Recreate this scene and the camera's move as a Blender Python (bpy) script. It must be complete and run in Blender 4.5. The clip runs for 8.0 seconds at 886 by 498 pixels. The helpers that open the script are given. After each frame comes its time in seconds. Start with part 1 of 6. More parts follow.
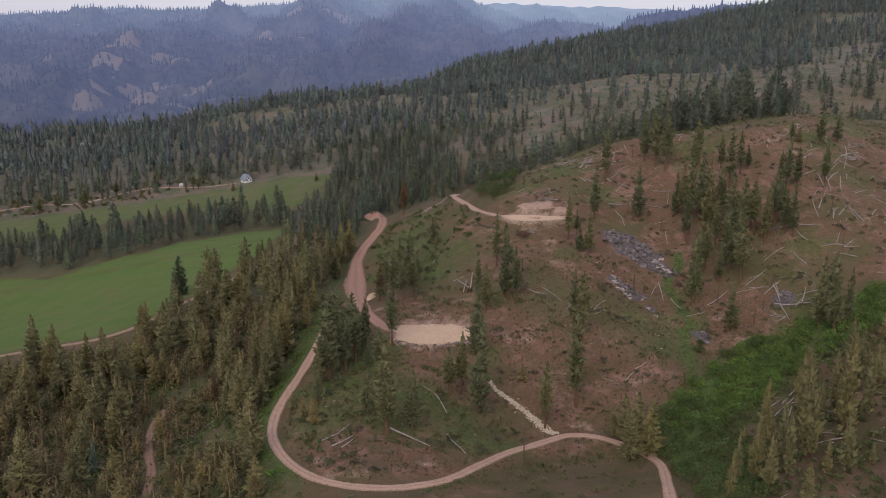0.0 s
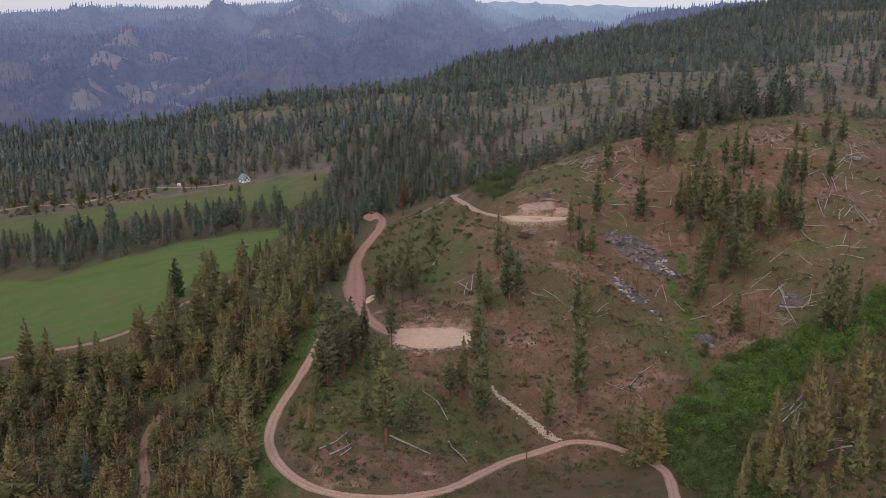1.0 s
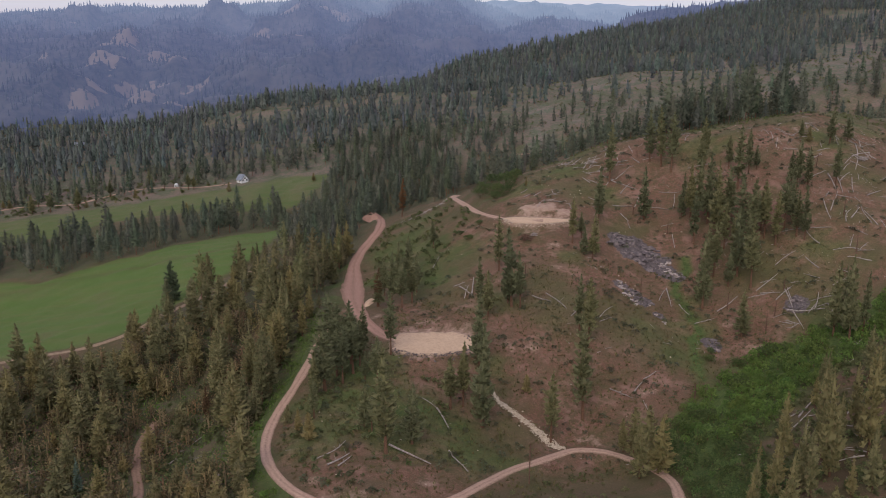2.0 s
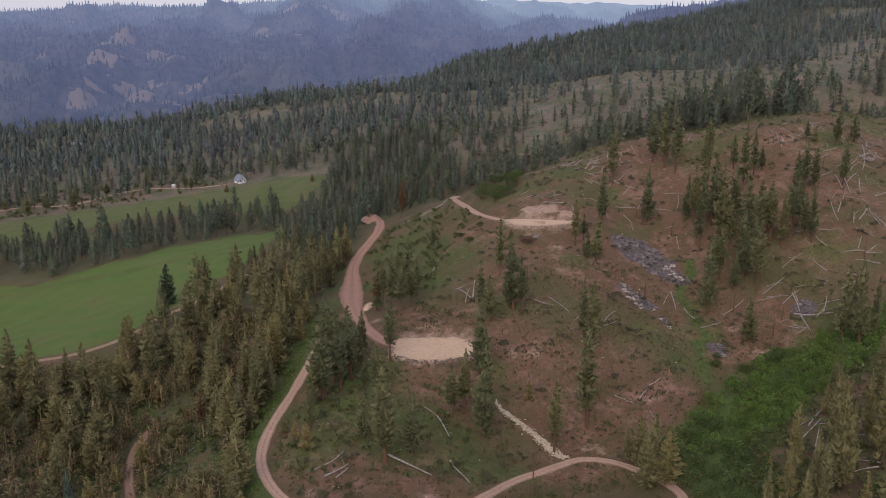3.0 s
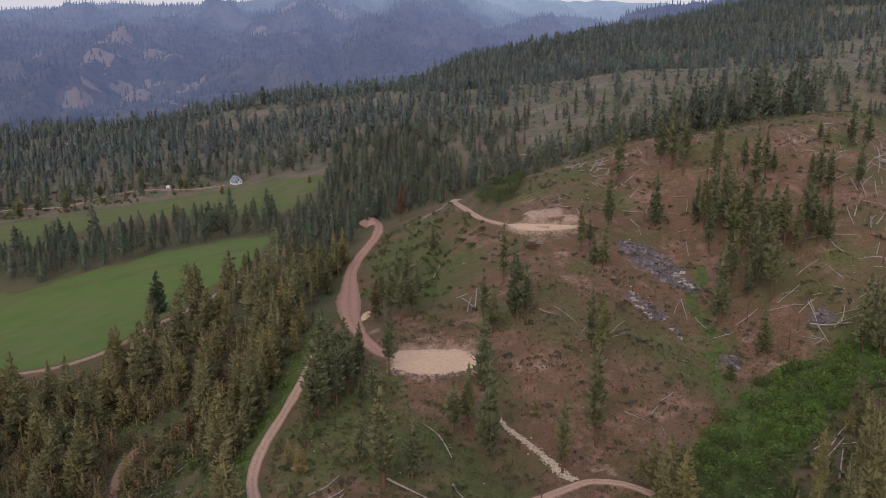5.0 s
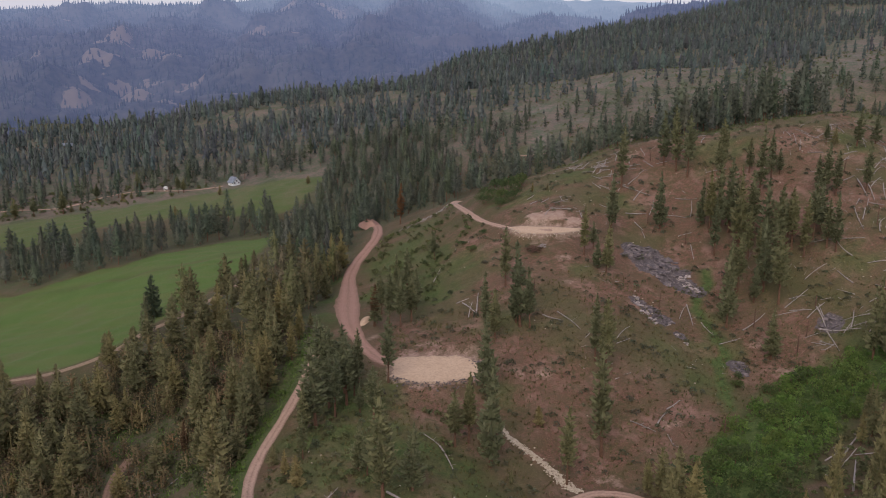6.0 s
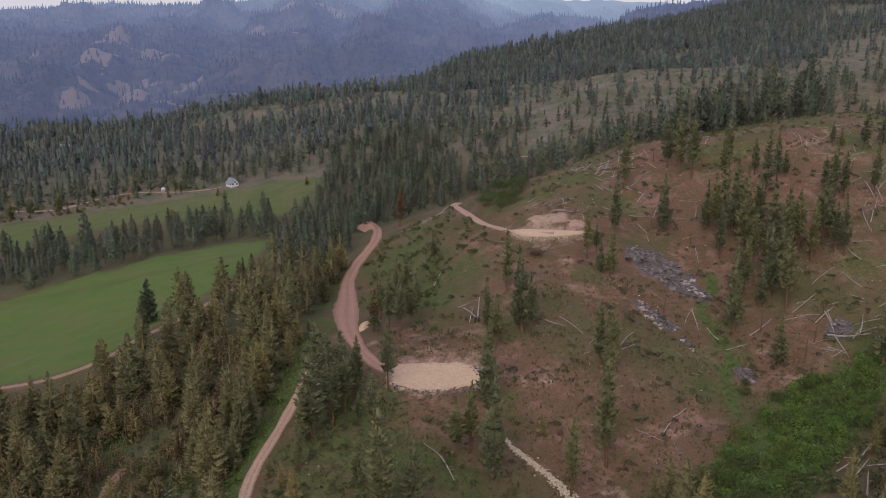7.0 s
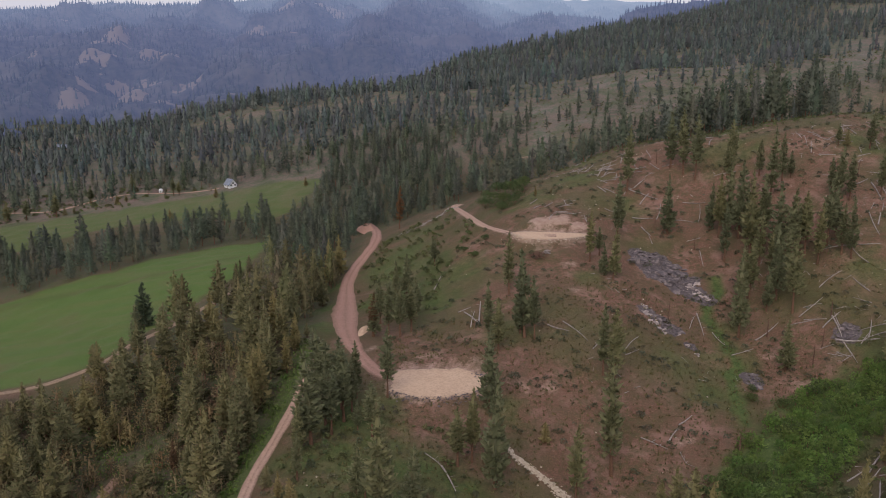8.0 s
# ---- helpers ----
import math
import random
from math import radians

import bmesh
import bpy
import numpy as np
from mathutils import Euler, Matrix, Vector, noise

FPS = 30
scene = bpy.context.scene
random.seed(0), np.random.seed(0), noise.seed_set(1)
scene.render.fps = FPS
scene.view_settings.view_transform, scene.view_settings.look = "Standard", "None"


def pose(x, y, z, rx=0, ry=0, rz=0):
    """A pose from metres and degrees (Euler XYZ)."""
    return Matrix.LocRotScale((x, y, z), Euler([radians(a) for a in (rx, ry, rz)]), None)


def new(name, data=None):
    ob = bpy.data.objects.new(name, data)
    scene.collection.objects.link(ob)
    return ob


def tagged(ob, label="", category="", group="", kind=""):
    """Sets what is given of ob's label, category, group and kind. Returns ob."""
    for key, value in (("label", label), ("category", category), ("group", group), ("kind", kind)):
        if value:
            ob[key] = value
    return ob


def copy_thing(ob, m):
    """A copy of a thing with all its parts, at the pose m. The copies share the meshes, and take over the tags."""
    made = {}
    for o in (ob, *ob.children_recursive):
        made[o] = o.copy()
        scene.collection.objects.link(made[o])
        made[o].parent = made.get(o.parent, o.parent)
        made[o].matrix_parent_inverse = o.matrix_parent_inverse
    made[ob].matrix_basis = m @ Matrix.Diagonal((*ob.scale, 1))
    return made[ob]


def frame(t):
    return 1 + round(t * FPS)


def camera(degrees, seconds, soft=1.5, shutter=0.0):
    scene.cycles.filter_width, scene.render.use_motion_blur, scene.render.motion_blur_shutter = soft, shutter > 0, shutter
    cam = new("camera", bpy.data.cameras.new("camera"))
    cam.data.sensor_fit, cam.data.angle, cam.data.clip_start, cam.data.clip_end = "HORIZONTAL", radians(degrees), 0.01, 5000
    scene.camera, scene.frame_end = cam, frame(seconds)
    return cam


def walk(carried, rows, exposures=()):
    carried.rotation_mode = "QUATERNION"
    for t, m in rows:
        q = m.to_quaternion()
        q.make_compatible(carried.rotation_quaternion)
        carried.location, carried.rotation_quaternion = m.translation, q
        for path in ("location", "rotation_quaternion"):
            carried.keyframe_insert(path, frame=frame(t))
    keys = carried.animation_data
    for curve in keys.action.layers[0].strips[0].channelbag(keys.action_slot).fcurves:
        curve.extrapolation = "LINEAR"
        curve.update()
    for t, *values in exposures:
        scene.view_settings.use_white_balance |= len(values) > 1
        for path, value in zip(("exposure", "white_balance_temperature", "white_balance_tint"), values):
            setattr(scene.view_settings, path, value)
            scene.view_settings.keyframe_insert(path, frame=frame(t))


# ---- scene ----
cam = camera(55, 8.0, soft=0.72)
PATH = [
    (0.0, pose(0.02, 0.09, 114.95, 77.145, 0, -2.965) @ pose(0, 0, 0, 0, 0, 0.151)),
    (0.5, pose(0.00, 2.74, 115.01, 77.090, 0, -2.986) @ pose(0, 0, 0, 0, 0, 0.129)),
    (1.0, pose(-0.01, 5.59, 115.03, 77.050, 0, -3.008) @ pose(0, 0, 0, 0, 0, 0.104)),
    (1.5, pose(-0.01, 8.60, 115.03, 77.017, 0, -3.032) @ pose(0, 0, 0, 0, 0, 0.078)),
    (3.0, pose(-0.01, 18.33, 114.98, 76.932, 0, -3.098) @ pose(0, 0, 0, 0, 0, 0.012)),
    (3.5, pose(-0.01, 21.71, 114.98, 76.904, 0, -3.117) @ pose(0, 0, 0, 0, 0, -0.004)),
    (4.0, pose(0.00, 25.12, 114.98, 76.878, 0, -3.135) @ pose(0, 0, 0, 0, 0, -0.017)),
    (4.5, pose(0.01, 28.53, 114.99, 76.853, 0, -3.151) @ pose(0, 0, 0, 0, 0, -0.028)),
    (6.0, pose(0.01, 38.45, 115.03, 76.808, 0, -3.195) @ pose(0, 0, 0, 0, 0, -0.056)),
    (6.5, pose(0.01, 41.57, 115.03, 76.804, 0, -3.210) @ pose(0, 0, 0, 0, 0, -0.067)),
    (7.0, pose(0.01, 44.54, 115.02, 76.804, 0, -3.225) @ pose(0, 0, 0, 0, 0, -0.081)),
    (7.5, pose(-0.00, 47.35, 115.00, 76.804, 0, -3.242) @ pose(0, 0, 0, 0, 0, -0.099)),
    (8.0, pose(-0.02, 49.96, 114.96, 76.799, 0, -3.259) @ pose(0, 0, 0, 0, 0, -0.121)),
]
walk(cam, PATH)

# ---- light: a dull evening under thin cloud ----
world = bpy.data.worlds.new("sky")
scene.world = world
world.use_nodes = True
nt = world.node_tree
sky = nt.nodes.new("ShaderNodeTexSky")
sky.sky_type = 'NISHITA'
sky.sun_disc = False
sky.sun_elevation, sky.sun_rotation = radians(38), radians(200)
sky.dust_density = 3.0
# thin cloud whitens the sky
veil = nt.nodes.new("ShaderNodeMix")
veil.data_type = 'RGBA'
veil.inputs[0].default_value = 0.55
veil.inputs[7].default_value = (6.05, 5.65, 7.0, 1)
nt.links.new(sky.outputs["Color"], veil.inputs[6])
nt.links.new(veil.outputs[2], nt.nodes["Background"].inputs["Color"])
nt.nodes["Background"].inputs["Strength"].default_value = 0.12
sun = new("sun", bpy.data.lights.new("sun", "SUN"))
sun.data.energy, sun.data.angle, sun.data.color = 0.7, radians(30), (1.0, 0.95, 0.90)
sun.rotation_euler = (radians(52), 0, radians(-20))
scene.view_settings.exposure = 0.32

# ---- materials ----
def material(name, rough=0.9):
    m = bpy.data.materials.new(name)
    m.use_nodes = True
    b = m.node_tree.nodes["Principled BSDF"]
    b.inputs["Roughness"].default_value = rough
    b.inputs["Specular IOR Level"].default_value = 0.2
    return m, m.node_tree, b


def noise_node(nt, scale, detail=4, rough=0.6):
    n = nt.nodes.new("ShaderNodeTexNoise")
    c = nt.nodes.new("ShaderNodeNewGeometry")
    n.inputs["Scale"].default_value, n.inputs["Detail"].default_value, n.inputs["Roughness"].default_value = scale, detail, rough
    nt.links.new(c.outputs["Position"], n.inputs["Vector"])
    return n.outputs["Fac"]


def ramp(nt, fac, stops):
    r = nt.nodes.new("ShaderNodeValToRGB")
    e = r.color_ramp.elements
    while len(e) < len(stops):
        e.new(0.5)
    for k, (p, c) in enumerate(stops):
        e[k].position, e[k].color = p, (*c, 1)
    nt.links.new(fac, r.inputs["Fac"])
    return r.outputs["Color"]


def mix(nt, fac, a, b):
    m = nt.nodes.new("ShaderNodeMix")
    m.data_type = 'RGBA'
    for key, v in ((0, fac), (6, a), (7, b)):
        if isinstance(v, (float, int)):
            m.inputs[key].default_value = v
        elif isinstance(v, tuple):
            m.inputs[key].default_value = (*v, 1)
        else:
            nt.links.new(v, m.inputs[key])
    return m.outputs[2]


def math_node(nt, op, a, b=0.0):
    m = nt.nodes.new("ShaderNodeMath")
    m.operation = op
    for key, v in ((0, a), (1, b)):
        if isinstance(v, (float, int)):
            m.inputs[key].default_value = v
        else:
            nt.links.new(v, m.inputs[key])
    return m.outputs[0]


def plain(name, colors, scale, rough=0.9, bump=0.0):
    """Two or three colours run together by a noise of the given scale."""
    m, nt, b = material(name, rough)
    n = noise_node(nt, scale)
    k = len(colors)
    nt.links.new(ramp(nt, n, [(0.32 + 0.36 * i / (k - 1), c) for i, c in enumerate(colors)]), b.inputs["Base Color"])
    if bump:
        bp = nt.nodes.new("ShaderNodeBump")
        bp.inputs["Strength"].default_value = bump
        bp.inputs["Distance"].default_value = 0.2
        nt.links.new(noise_node(nt, scale * 3), bp.inputs["Height"])
        nt.links.new(bp.outputs["Normal"], b.inputs["Normal"])
    return m

# ---- the lie of the land: rounded hills and hollows (x, y, radius, height), then forested ranges ----
NEAR_FORMS = (
    (60, 60, 95, -4.5), (120, 60, 95, -7.8), (-63, 235, 36, -14.0), (-42, 235, 36, 7.8), (21, 235, 36, 6.5),
    (42, 235, 36, -22.9), (105, 235, 36, -10.3), (189, 235, 36, 5.2), (-60, 285, 34, -15.4), (-40, 285, 34, 6.6),
    (100, 285, 34, 5.5), (120, 285, 34, -21.1), (200, 285, 34, -15.2), (260, 285, 34, -6.9),
)
SLOPE_FORMS = (
    (-294, 335, 36, 5.0), (-42, 335, 36, 8.4), (21, 335, 36, -15.3), (42, 335, 36, 13.5), (105, 335, 36, -8.4),
    (189, 335, 36, 14.8), (210, 335, 36, -14.1), (-200, 390, 42, -6.7), (-125, 390, 42, -4.5), (-25, 390, 42, -10.7),
    (75, 390, 42, 21.9), (100, 390, 42, -21.9), (200, 390, 42, 5.8), (275, 390, 42, -7.5),
)
UPLAND_FORMS = (
    (98, 522, 38, -12.0),
    (-70, 460, 58, 4.9), (70, 460, 58, 11.7), (175, 460, 58, 18.8), (210, 460, 58, 7.7), (-50, 550, 85, -9.2),
    (0, 550, 85, -6.2), (150, 550, 85, 14.9), (200, 550, 85, 8.3), (-350, 680, 120, -6.6), (-280, 680, 120, -12.1),
    (-70, 680, 120, -9.2), (0, 680, 120, -5.8), (450, 850, 155, 5.5), (0, 1080, 200, 4.7), (345, 1080, 200, 7.6),
    (460, 1080, 200, 5.0),
)

BASE_LEVEL, TILT_EAST, TILT_NORTH = 7.76, 0.1129, 0.0463

# brow of the cleared hill: eastings, northings, heights
HILL_BROW = ((47, 64, 82, 99, 116, 132, 149, 166, 183, 201, 218, 236, 248, 420),
             (468, 463, 462, 460, 458, 455, 452, 452, 452, 452, 452, 452, 452, 460),
             (44.1, 51.3, 57.8, 63.7, 67.9, 71.6, 73.5, 76.0, 79.4, 82.4, 84.3, 84.5, 85.1, 87.1))

# crests of the ranges: eastings, northings, heights
UPLAND_CREST = ((-450, -352, -263, -149, -8, 105, 283, 539, 846, 1022),
                (1025, 1075, 1125, 1175, 1225, 1375, 1475, 1675, 1825, 1825),
                (12, 21, 29, 50, 54, 95, 129, 168, 230, 250))
UPLAND_KNOBS = ((-155, 1035, 60, 14), (-45, 1045, 55, 15), (62, 965, 50, 11), (225, 905, 60, 12), (330, 800, 60, 10), (235, 790, 45, 8))
RANGES = (
    ((-1183, -1001, -802, -568, -379, 200), (2725, 2825, 2925, 2925, 2725, 2400), (146, 165, 185, 172, 110, -20), 0.20),
    ((-1608, -1091, -757, -450, 5, 417, 700), (3725, 3825, 3925, 4025, 4225, 4325, 4400), (275, 303, 310, 352, 400, 364, 250), 0.17),
    ((-200, 2, 312, 606, 842, 1100), (2900, 3025, 3225, 3625, 3625, 3600), (90, 158, 182, 262, 244, 120), 0.20),
    ((350, 609, 754, 910, 1114, 1500), (2500, 2625, 2725, 2825, 2925, 3000), (90, 176, 242, 266, 280, 300), 0.30),
    ((-2500, 517, 913, 1221, 2500), (4650, 4725, 4725, 4725, 4650), (250, 392, 380, 366, 335), 0.25),
)


def step(a, b, v):
    k = np.clip((v - a) / (b - a), 0, 1)
    return k * k * (3 - 2 * k)


def waves(x, y, size, seed):
    """Smooth unevenness between about -1 and 1, of the given size in metres."""
    rng = np.random.RandomState(seed)
    total = 0 * x
    for k in range(7):
        a, p, s = rng.rand(3) * (2 * np.pi, 2 * np.pi, 1)
        f = 2 * np.pi / size * (0.6 + 0.9 * s)
        total = total + np.sin((x * np.cos(a) + y * np.sin(a)) * f + p)
    return total / 4.2


def land(x, y, ranges=False):
    """Height of the bare ground before roads were cut into it; with the far ranges only if asked."""
    x, y = np.asarray(x, float), np.asarray(y, float)
    shape = np.broadcast(x, y).shape
    x, y = np.broadcast_to(x, shape), np.broadcast_to(y, shape)
    yc = np.minimum(y, 1100)
    h = BASE_LEVEL + TILT_EAST * x + TILT_NORTH * yc
    for fx, fy, r, up in NEAR_FORMS + SLOPE_FORMS + UPLAND_FORMS:
        h = h + up * np.exp(-((x - fx) ** 2 + (yc - fy) ** 2) / (2 * r * r))
    by, bz = np.interp(x, HILL_BROW[0], HILL_BROW[1]), np.interp(x, HILL_BROW[0], HILL_BROW[2])
    brow = bz - 0.0006 * (y - by) ** 2 - 0.10 * np.maximum(y - by, 0)
    over = np.maximum(h - brow, 0)
    h = h - over * step(380, 440, y) * (1 - step(590, 720, y)) * step(30, 60, x)
    plateau = 50 + 0.13 * x
    cy, cz = np.interp(x, UPLAND_CREST[0], UPLAND_CREST[1]), np.interp(x, UPLAND_CREST[0], UPLAND_CREST[2])
    far = plateau + (cz - plateau) * step(0, 1, (y - 930) / np.maximum(cy - 930, 60))
    far = far + 5 * waves(x, y, 170, 3) * step(850, 950, y) * step(0, 80, cy - y)
    for fx, fy, r, up in UPLAND_KNOBS:
        far = far + up * np.exp(-((x - fx) ** 2 + (y - fy) ** 2) / (2 * r * r))
    far = far - 0.32 * np.maximum(y - cy, 0)
    h = h + (far - h) * step(760, 930, y)
    floor = -40 + 6 * waves(x, y, 300, 5)
    h = np.where(y > 900, np.maximum(h, floor), h)
    for xs, ys, zs, slope in RANGES if ranges else ():
        ry, rz = np.interp(x, xs, ys), np.interp(x, xs, zs)
        rz = rz + 9 * waves(x, 0 * y, 420, 13) + 5 * waves(x, 0 * y, 130, 14)
        spur = 210 * waves(x, 0.4 * y, 430, len(xs)) * step(20, 320, ry - y)
        front = rz - slope * np.maximum(ry - y + spur * (y < ry), -0.15 * spur) - 0.30 * np.maximum(y - ry, 0)
        front = front + (34 * waves(x, y, 260, 11) + 13 * waves(x, y, 95, 12)) * step(20, 330, ry - y)
        h = np.where(y > 1250, np.maximum(h, front), h)
    return h + 0.5 * waves(x, y, 17, 8) * step(90, 200, y) * (1 - step(700, 900, y))


# ---- roads, pads and tracks in plan ----
LOOP_ROAD = ((60, 165), (65, 185), (68, 197), (70.3, 207), (70.8, 214), (68.8, 222), (65, 228.5), (59, 235), (51, 237), (45, 234), (37, 228), (30, 222), (21, 210), (12.5, 199), (5, 194), (-3, 192), (-13, 193), (-22, 198),
             (-28.5, 206), (-33.5, 216), (-37, 228), (-38, 240), (-37, 253), (-34, 268), (-31, 283), (-28.5, 299), (-26.5, 312), (-25.5, 318))
UPPER_ROAD = ((10, 288), (2, 289), (-5, 296), (-10, 306), (-13.5, 317), (-17.5, 336), (-19.5, 360), (-20.5, 386), (-21, 406), (-18.5, 423), (-14, 439), (-10.5, 454), (-9.5, 474), (-11, 497))
SPUR_ROAD = ((64, 379), (55, 381), (47.5, 388), (42, 398), (37, 411), (33, 436), (31, 455), (30, 474), (34, 487))
FIELD_TRACK = ((-160, 312), (-135, 318), (-118, 322), (-104, 335), (-97, 352), (-88, 370), (-78, 398), (-70, 418))
WOOD_TRACK = ((-62, 160), (-66, 200), (-70, 222), (-76, 240), (-80, 258), (-79, 272))
FARM_DRIVE = ((-360, 712), (-335, 721), (-311, 731), (-280, 722), (-262, 720), (-238, 738), (-222, 743), (-205, 741), (-185, 731), (-164, 722), (-138, 722))
HILL_TRACK = ((88, 676), (101, 672), (113, 664), (120, 659), (128, 660), (135, 662), (142, 664), (153, 665), (165, 660))
ROADS = ((LOOP_ROAD, 2.9), (UPPER_ROAD, 4.6), (SPUR_ROAD, 4.0), (FIELD_TRACK, 2.6), (WOOD_TRACK, 2.5), (FARM_DRIVE, 4.0), (HILL_TRACK, 3.4))
LOWER_PAD = ((-2, 282), (-1, 294), (2, 298), (10, 298.5), (19, 298), (24, 294.5), (26.5, 289), (25.5, 283), (21, 279), (13, 276.5), (4, 277))
UPPER_PAD = ((47, 386), (54, 388), (63, 386), (72, 384), (77, 381), (74, 377), (66, 374), (57, 373), (50, 376))


def smooth_line(points, spacing):
    """Points along a smooth curve through the given ones."""
    p = np.array(points, float)
    out = []
    for k in range(len(p) - 1):
        a, b, c, d = p[max(k - 1, 0)], p[k], p[k + 1], p[min(k + 2, len(p) - 1)]
        n = max(2, int(np.hypot(*(c - b)) / spacing))
        for s in np.arange(n) / n:
            out.append(0.5 * (2 * b + (c - a) * s + (2 * a - 5 * b + 4 * c - d) * s * s + (3 * b - a - 3 * c + d) * s ** 3))
    out.append(p[-1])
    return np.array(out)


def evened(z, times):
    for _ in range(times):
        z = np.r_[z[0], (z[:-2] + 2 * z[1:-1] + z[2:]) / 4, z[-1]]
    return z


ROAD_LINES = []
for plan, wide in ROADS:
    line = smooth_line(plan, 3.0)
    ROAD_LINES.append((line, evened(land(line[:, 0], line[:, 1]), 40), wide))


def broadened(x, y):
    """The upper road is graded broad where it climbs past the sand heap."""
    return 1 + 0.95 * np.exp(-((x + 19) / 8) ** 2 - ((y - 362) / 34) ** 2)



def near_line(x, y, line):
    """Distance to a polyline and the place along it, for arrays of points."""
    best, where = np.full(x.shape, 1e9), np.zeros(x.shape)
    for k in range(len(line) - 1):
        a, d = line[k], line[k + 1] - line[k]
        s = np.clip(((x - a[0]) * d[0] + (y - a[1]) * d[1]) / (d @ d), 0, 1)
        r = np.hypot(x - a[0] - s * d[0], y - a[1] - s * d[1])
        nearer = r < best
        best, where = np.where(nearer, r, best), np.where(nearer, k + s, where)
    return best, where


def inside(x, y, polygon):
    """Distance to the edge of a polygon in plan, positive inside."""
    p = np.array(polygon, float)
    odd, edge = np.zeros(x.shape, bool), np.full(x.shape, 1e9)
    for a, b in zip(p, np.roll(p, -1, 0)):
        d = b - a
        s = np.clip(((x - a[0]) * d[0] + (y - a[1]) * d[1]) / (d @ d), 0, 1)
        edge = np.minimum(edge, np.hypot(x - a[0] - s * d[0], y - a[1] - s * d[1]))
        if a[1] != b[1]:
            odd ^= ((a[1] > y) != (b[1] > y)) & (x < (b[0] - a[0]) * (y - a[1]) / (b[1] - a[1]) + a[0])
    return np.where(odd, edge, -edge)


PAD_LEVELS = ((LOWER_PAD, 18.3), (UPPER_PAD, 42.3))


def graded(x, y):
    """Height of the ground with roads and pads cut into it."""
    x, y = np.broadcast_arrays(np.asarray(x, float), np.asarray(y, float))
    h = land(x, y)
    for line, z, wide in ROAD_LINES:
        lo, hi = line.min(0) - 15, line.max(0) + 15
        m = (x > lo[0]) & (x < hi[0]) & (y > lo[1]) & (y < hi[1])
        if m.any():
            r, k = near_line(x[m], y[m], line)
            half = wide / 2 * broadened(x[m], y[m])
            flat = 1 - step(half + 0.6, half + 4.5, r)
            h[m] += (np.interp(k, np.arange(len(z)), z) - h[m]) * flat
    for pad, level in PAD_LEVELS:
        p = np.array(pad)
        m = (x > p[:, 0].min() - 15) & (x < p[:, 0].max() + 15) & (y > p[:, 1].min() - 15) & (y < p[:, 1].max() + 15)
        if m.any():
            flat = step(-5.5, -0.5, inside(x[m], y[m], pad))
            h[m] += (level - h[m]) * flat
    return h


# ---- plant cover in plan ----
NEAR_MEADOW = ((-300, 300), (-143, 318), (-132, 322), (-118, 325), (-106, 336), (-99, 353), (-93, 375), (-81, 417), (-72, 437), (-69, 480), (-72, 545), (-97, 538), (-116, 515), (-131, 498), (-142, 473), (-162, 462),
               (-173, 446), (-183, 441), (-200, 447), (-300, 440))
FAR_MEADOW = ((-400, 560), (-253, 568), (-227, 575), (-223, 612), (-203, 632), (-171, 636), (-136, 640), (-109, 624), (-92, 610), (-70, 640), (-54, 712), (-84, 722), (-118, 714), (-162, 706), (-200, 698), (-251, 694), (-330, 680))
SHRUB_HOLLOW = ((185, 302), (147, 292), (131, 290), (115, 283), (107, 272), (99, 266), (88, 256), (81, 243), (77, 228), (76, 215), (75, 196), (74, 180), (86, 180), (90, 210), (98, 229), (116, 245), (132, 258), (160, 271), (195, 279))
GULLY = ((101, 275), (103, 288), (106, 298), (110, 304), (110, 311), (110, 316), (109, 323), (108, 330), (112, 337), (118, 344), (119, 352))
WEST_WOOD = ((-30, 150), (-33, 190), (-38, 206), (-42, 222), (-44, 245), (-40, 280), (-35, 310), (-29, 335), (-28, 360), (-26, 385), (-25, 405), (-23, 440), (-66, 440), (-76, 412), (-88, 372), (-97, 345), (-105, 318), (-132, 300), (-250, 292), (-250, 120), (-60, 120))
HEDGE_WOOD = ((-300, 450), (-200, 452), (-183, 446), (-172, 451), (-160, 467), (-141, 478), (-130, 503), (-115, 520), (-97, 543), (-70, 548), (-78, 604), (-92, 606), (-109, 620), (-125, 606), (-150, 590), (-175, 560), (-200, 545), (-240, 530), (-300, 540))
VALLEY_WOOD = ((-26, 402), (-20, 440), (-17, 475), (-2, 500), (8, 520), (22, 505), (28, 485), (36, 505), (40, 560), (45, 640), (38, 790), (-40, 800), (-50, 722), (-52, 690), (-66, 630), (-68, 545), (-66, 445))
CREST_WOOD = ((146, 476), (180, 470), (226, 472), (232, 500), (230, 530), (140, 530))
HILLSIDE = ((-10, 270), (-8, 320), (12, 345), (24, 400), (46, 400), (46, 440), (80, 470), (140, 460), (180, 445), (300, 460), (320, 300), (180, 306), (140, 296), (105, 280), (92, 262), (76, 240), (70, 226), (40, 224), (20, 200), (-20, 196), (-34, 225), (-34, 250), (-20, 270))


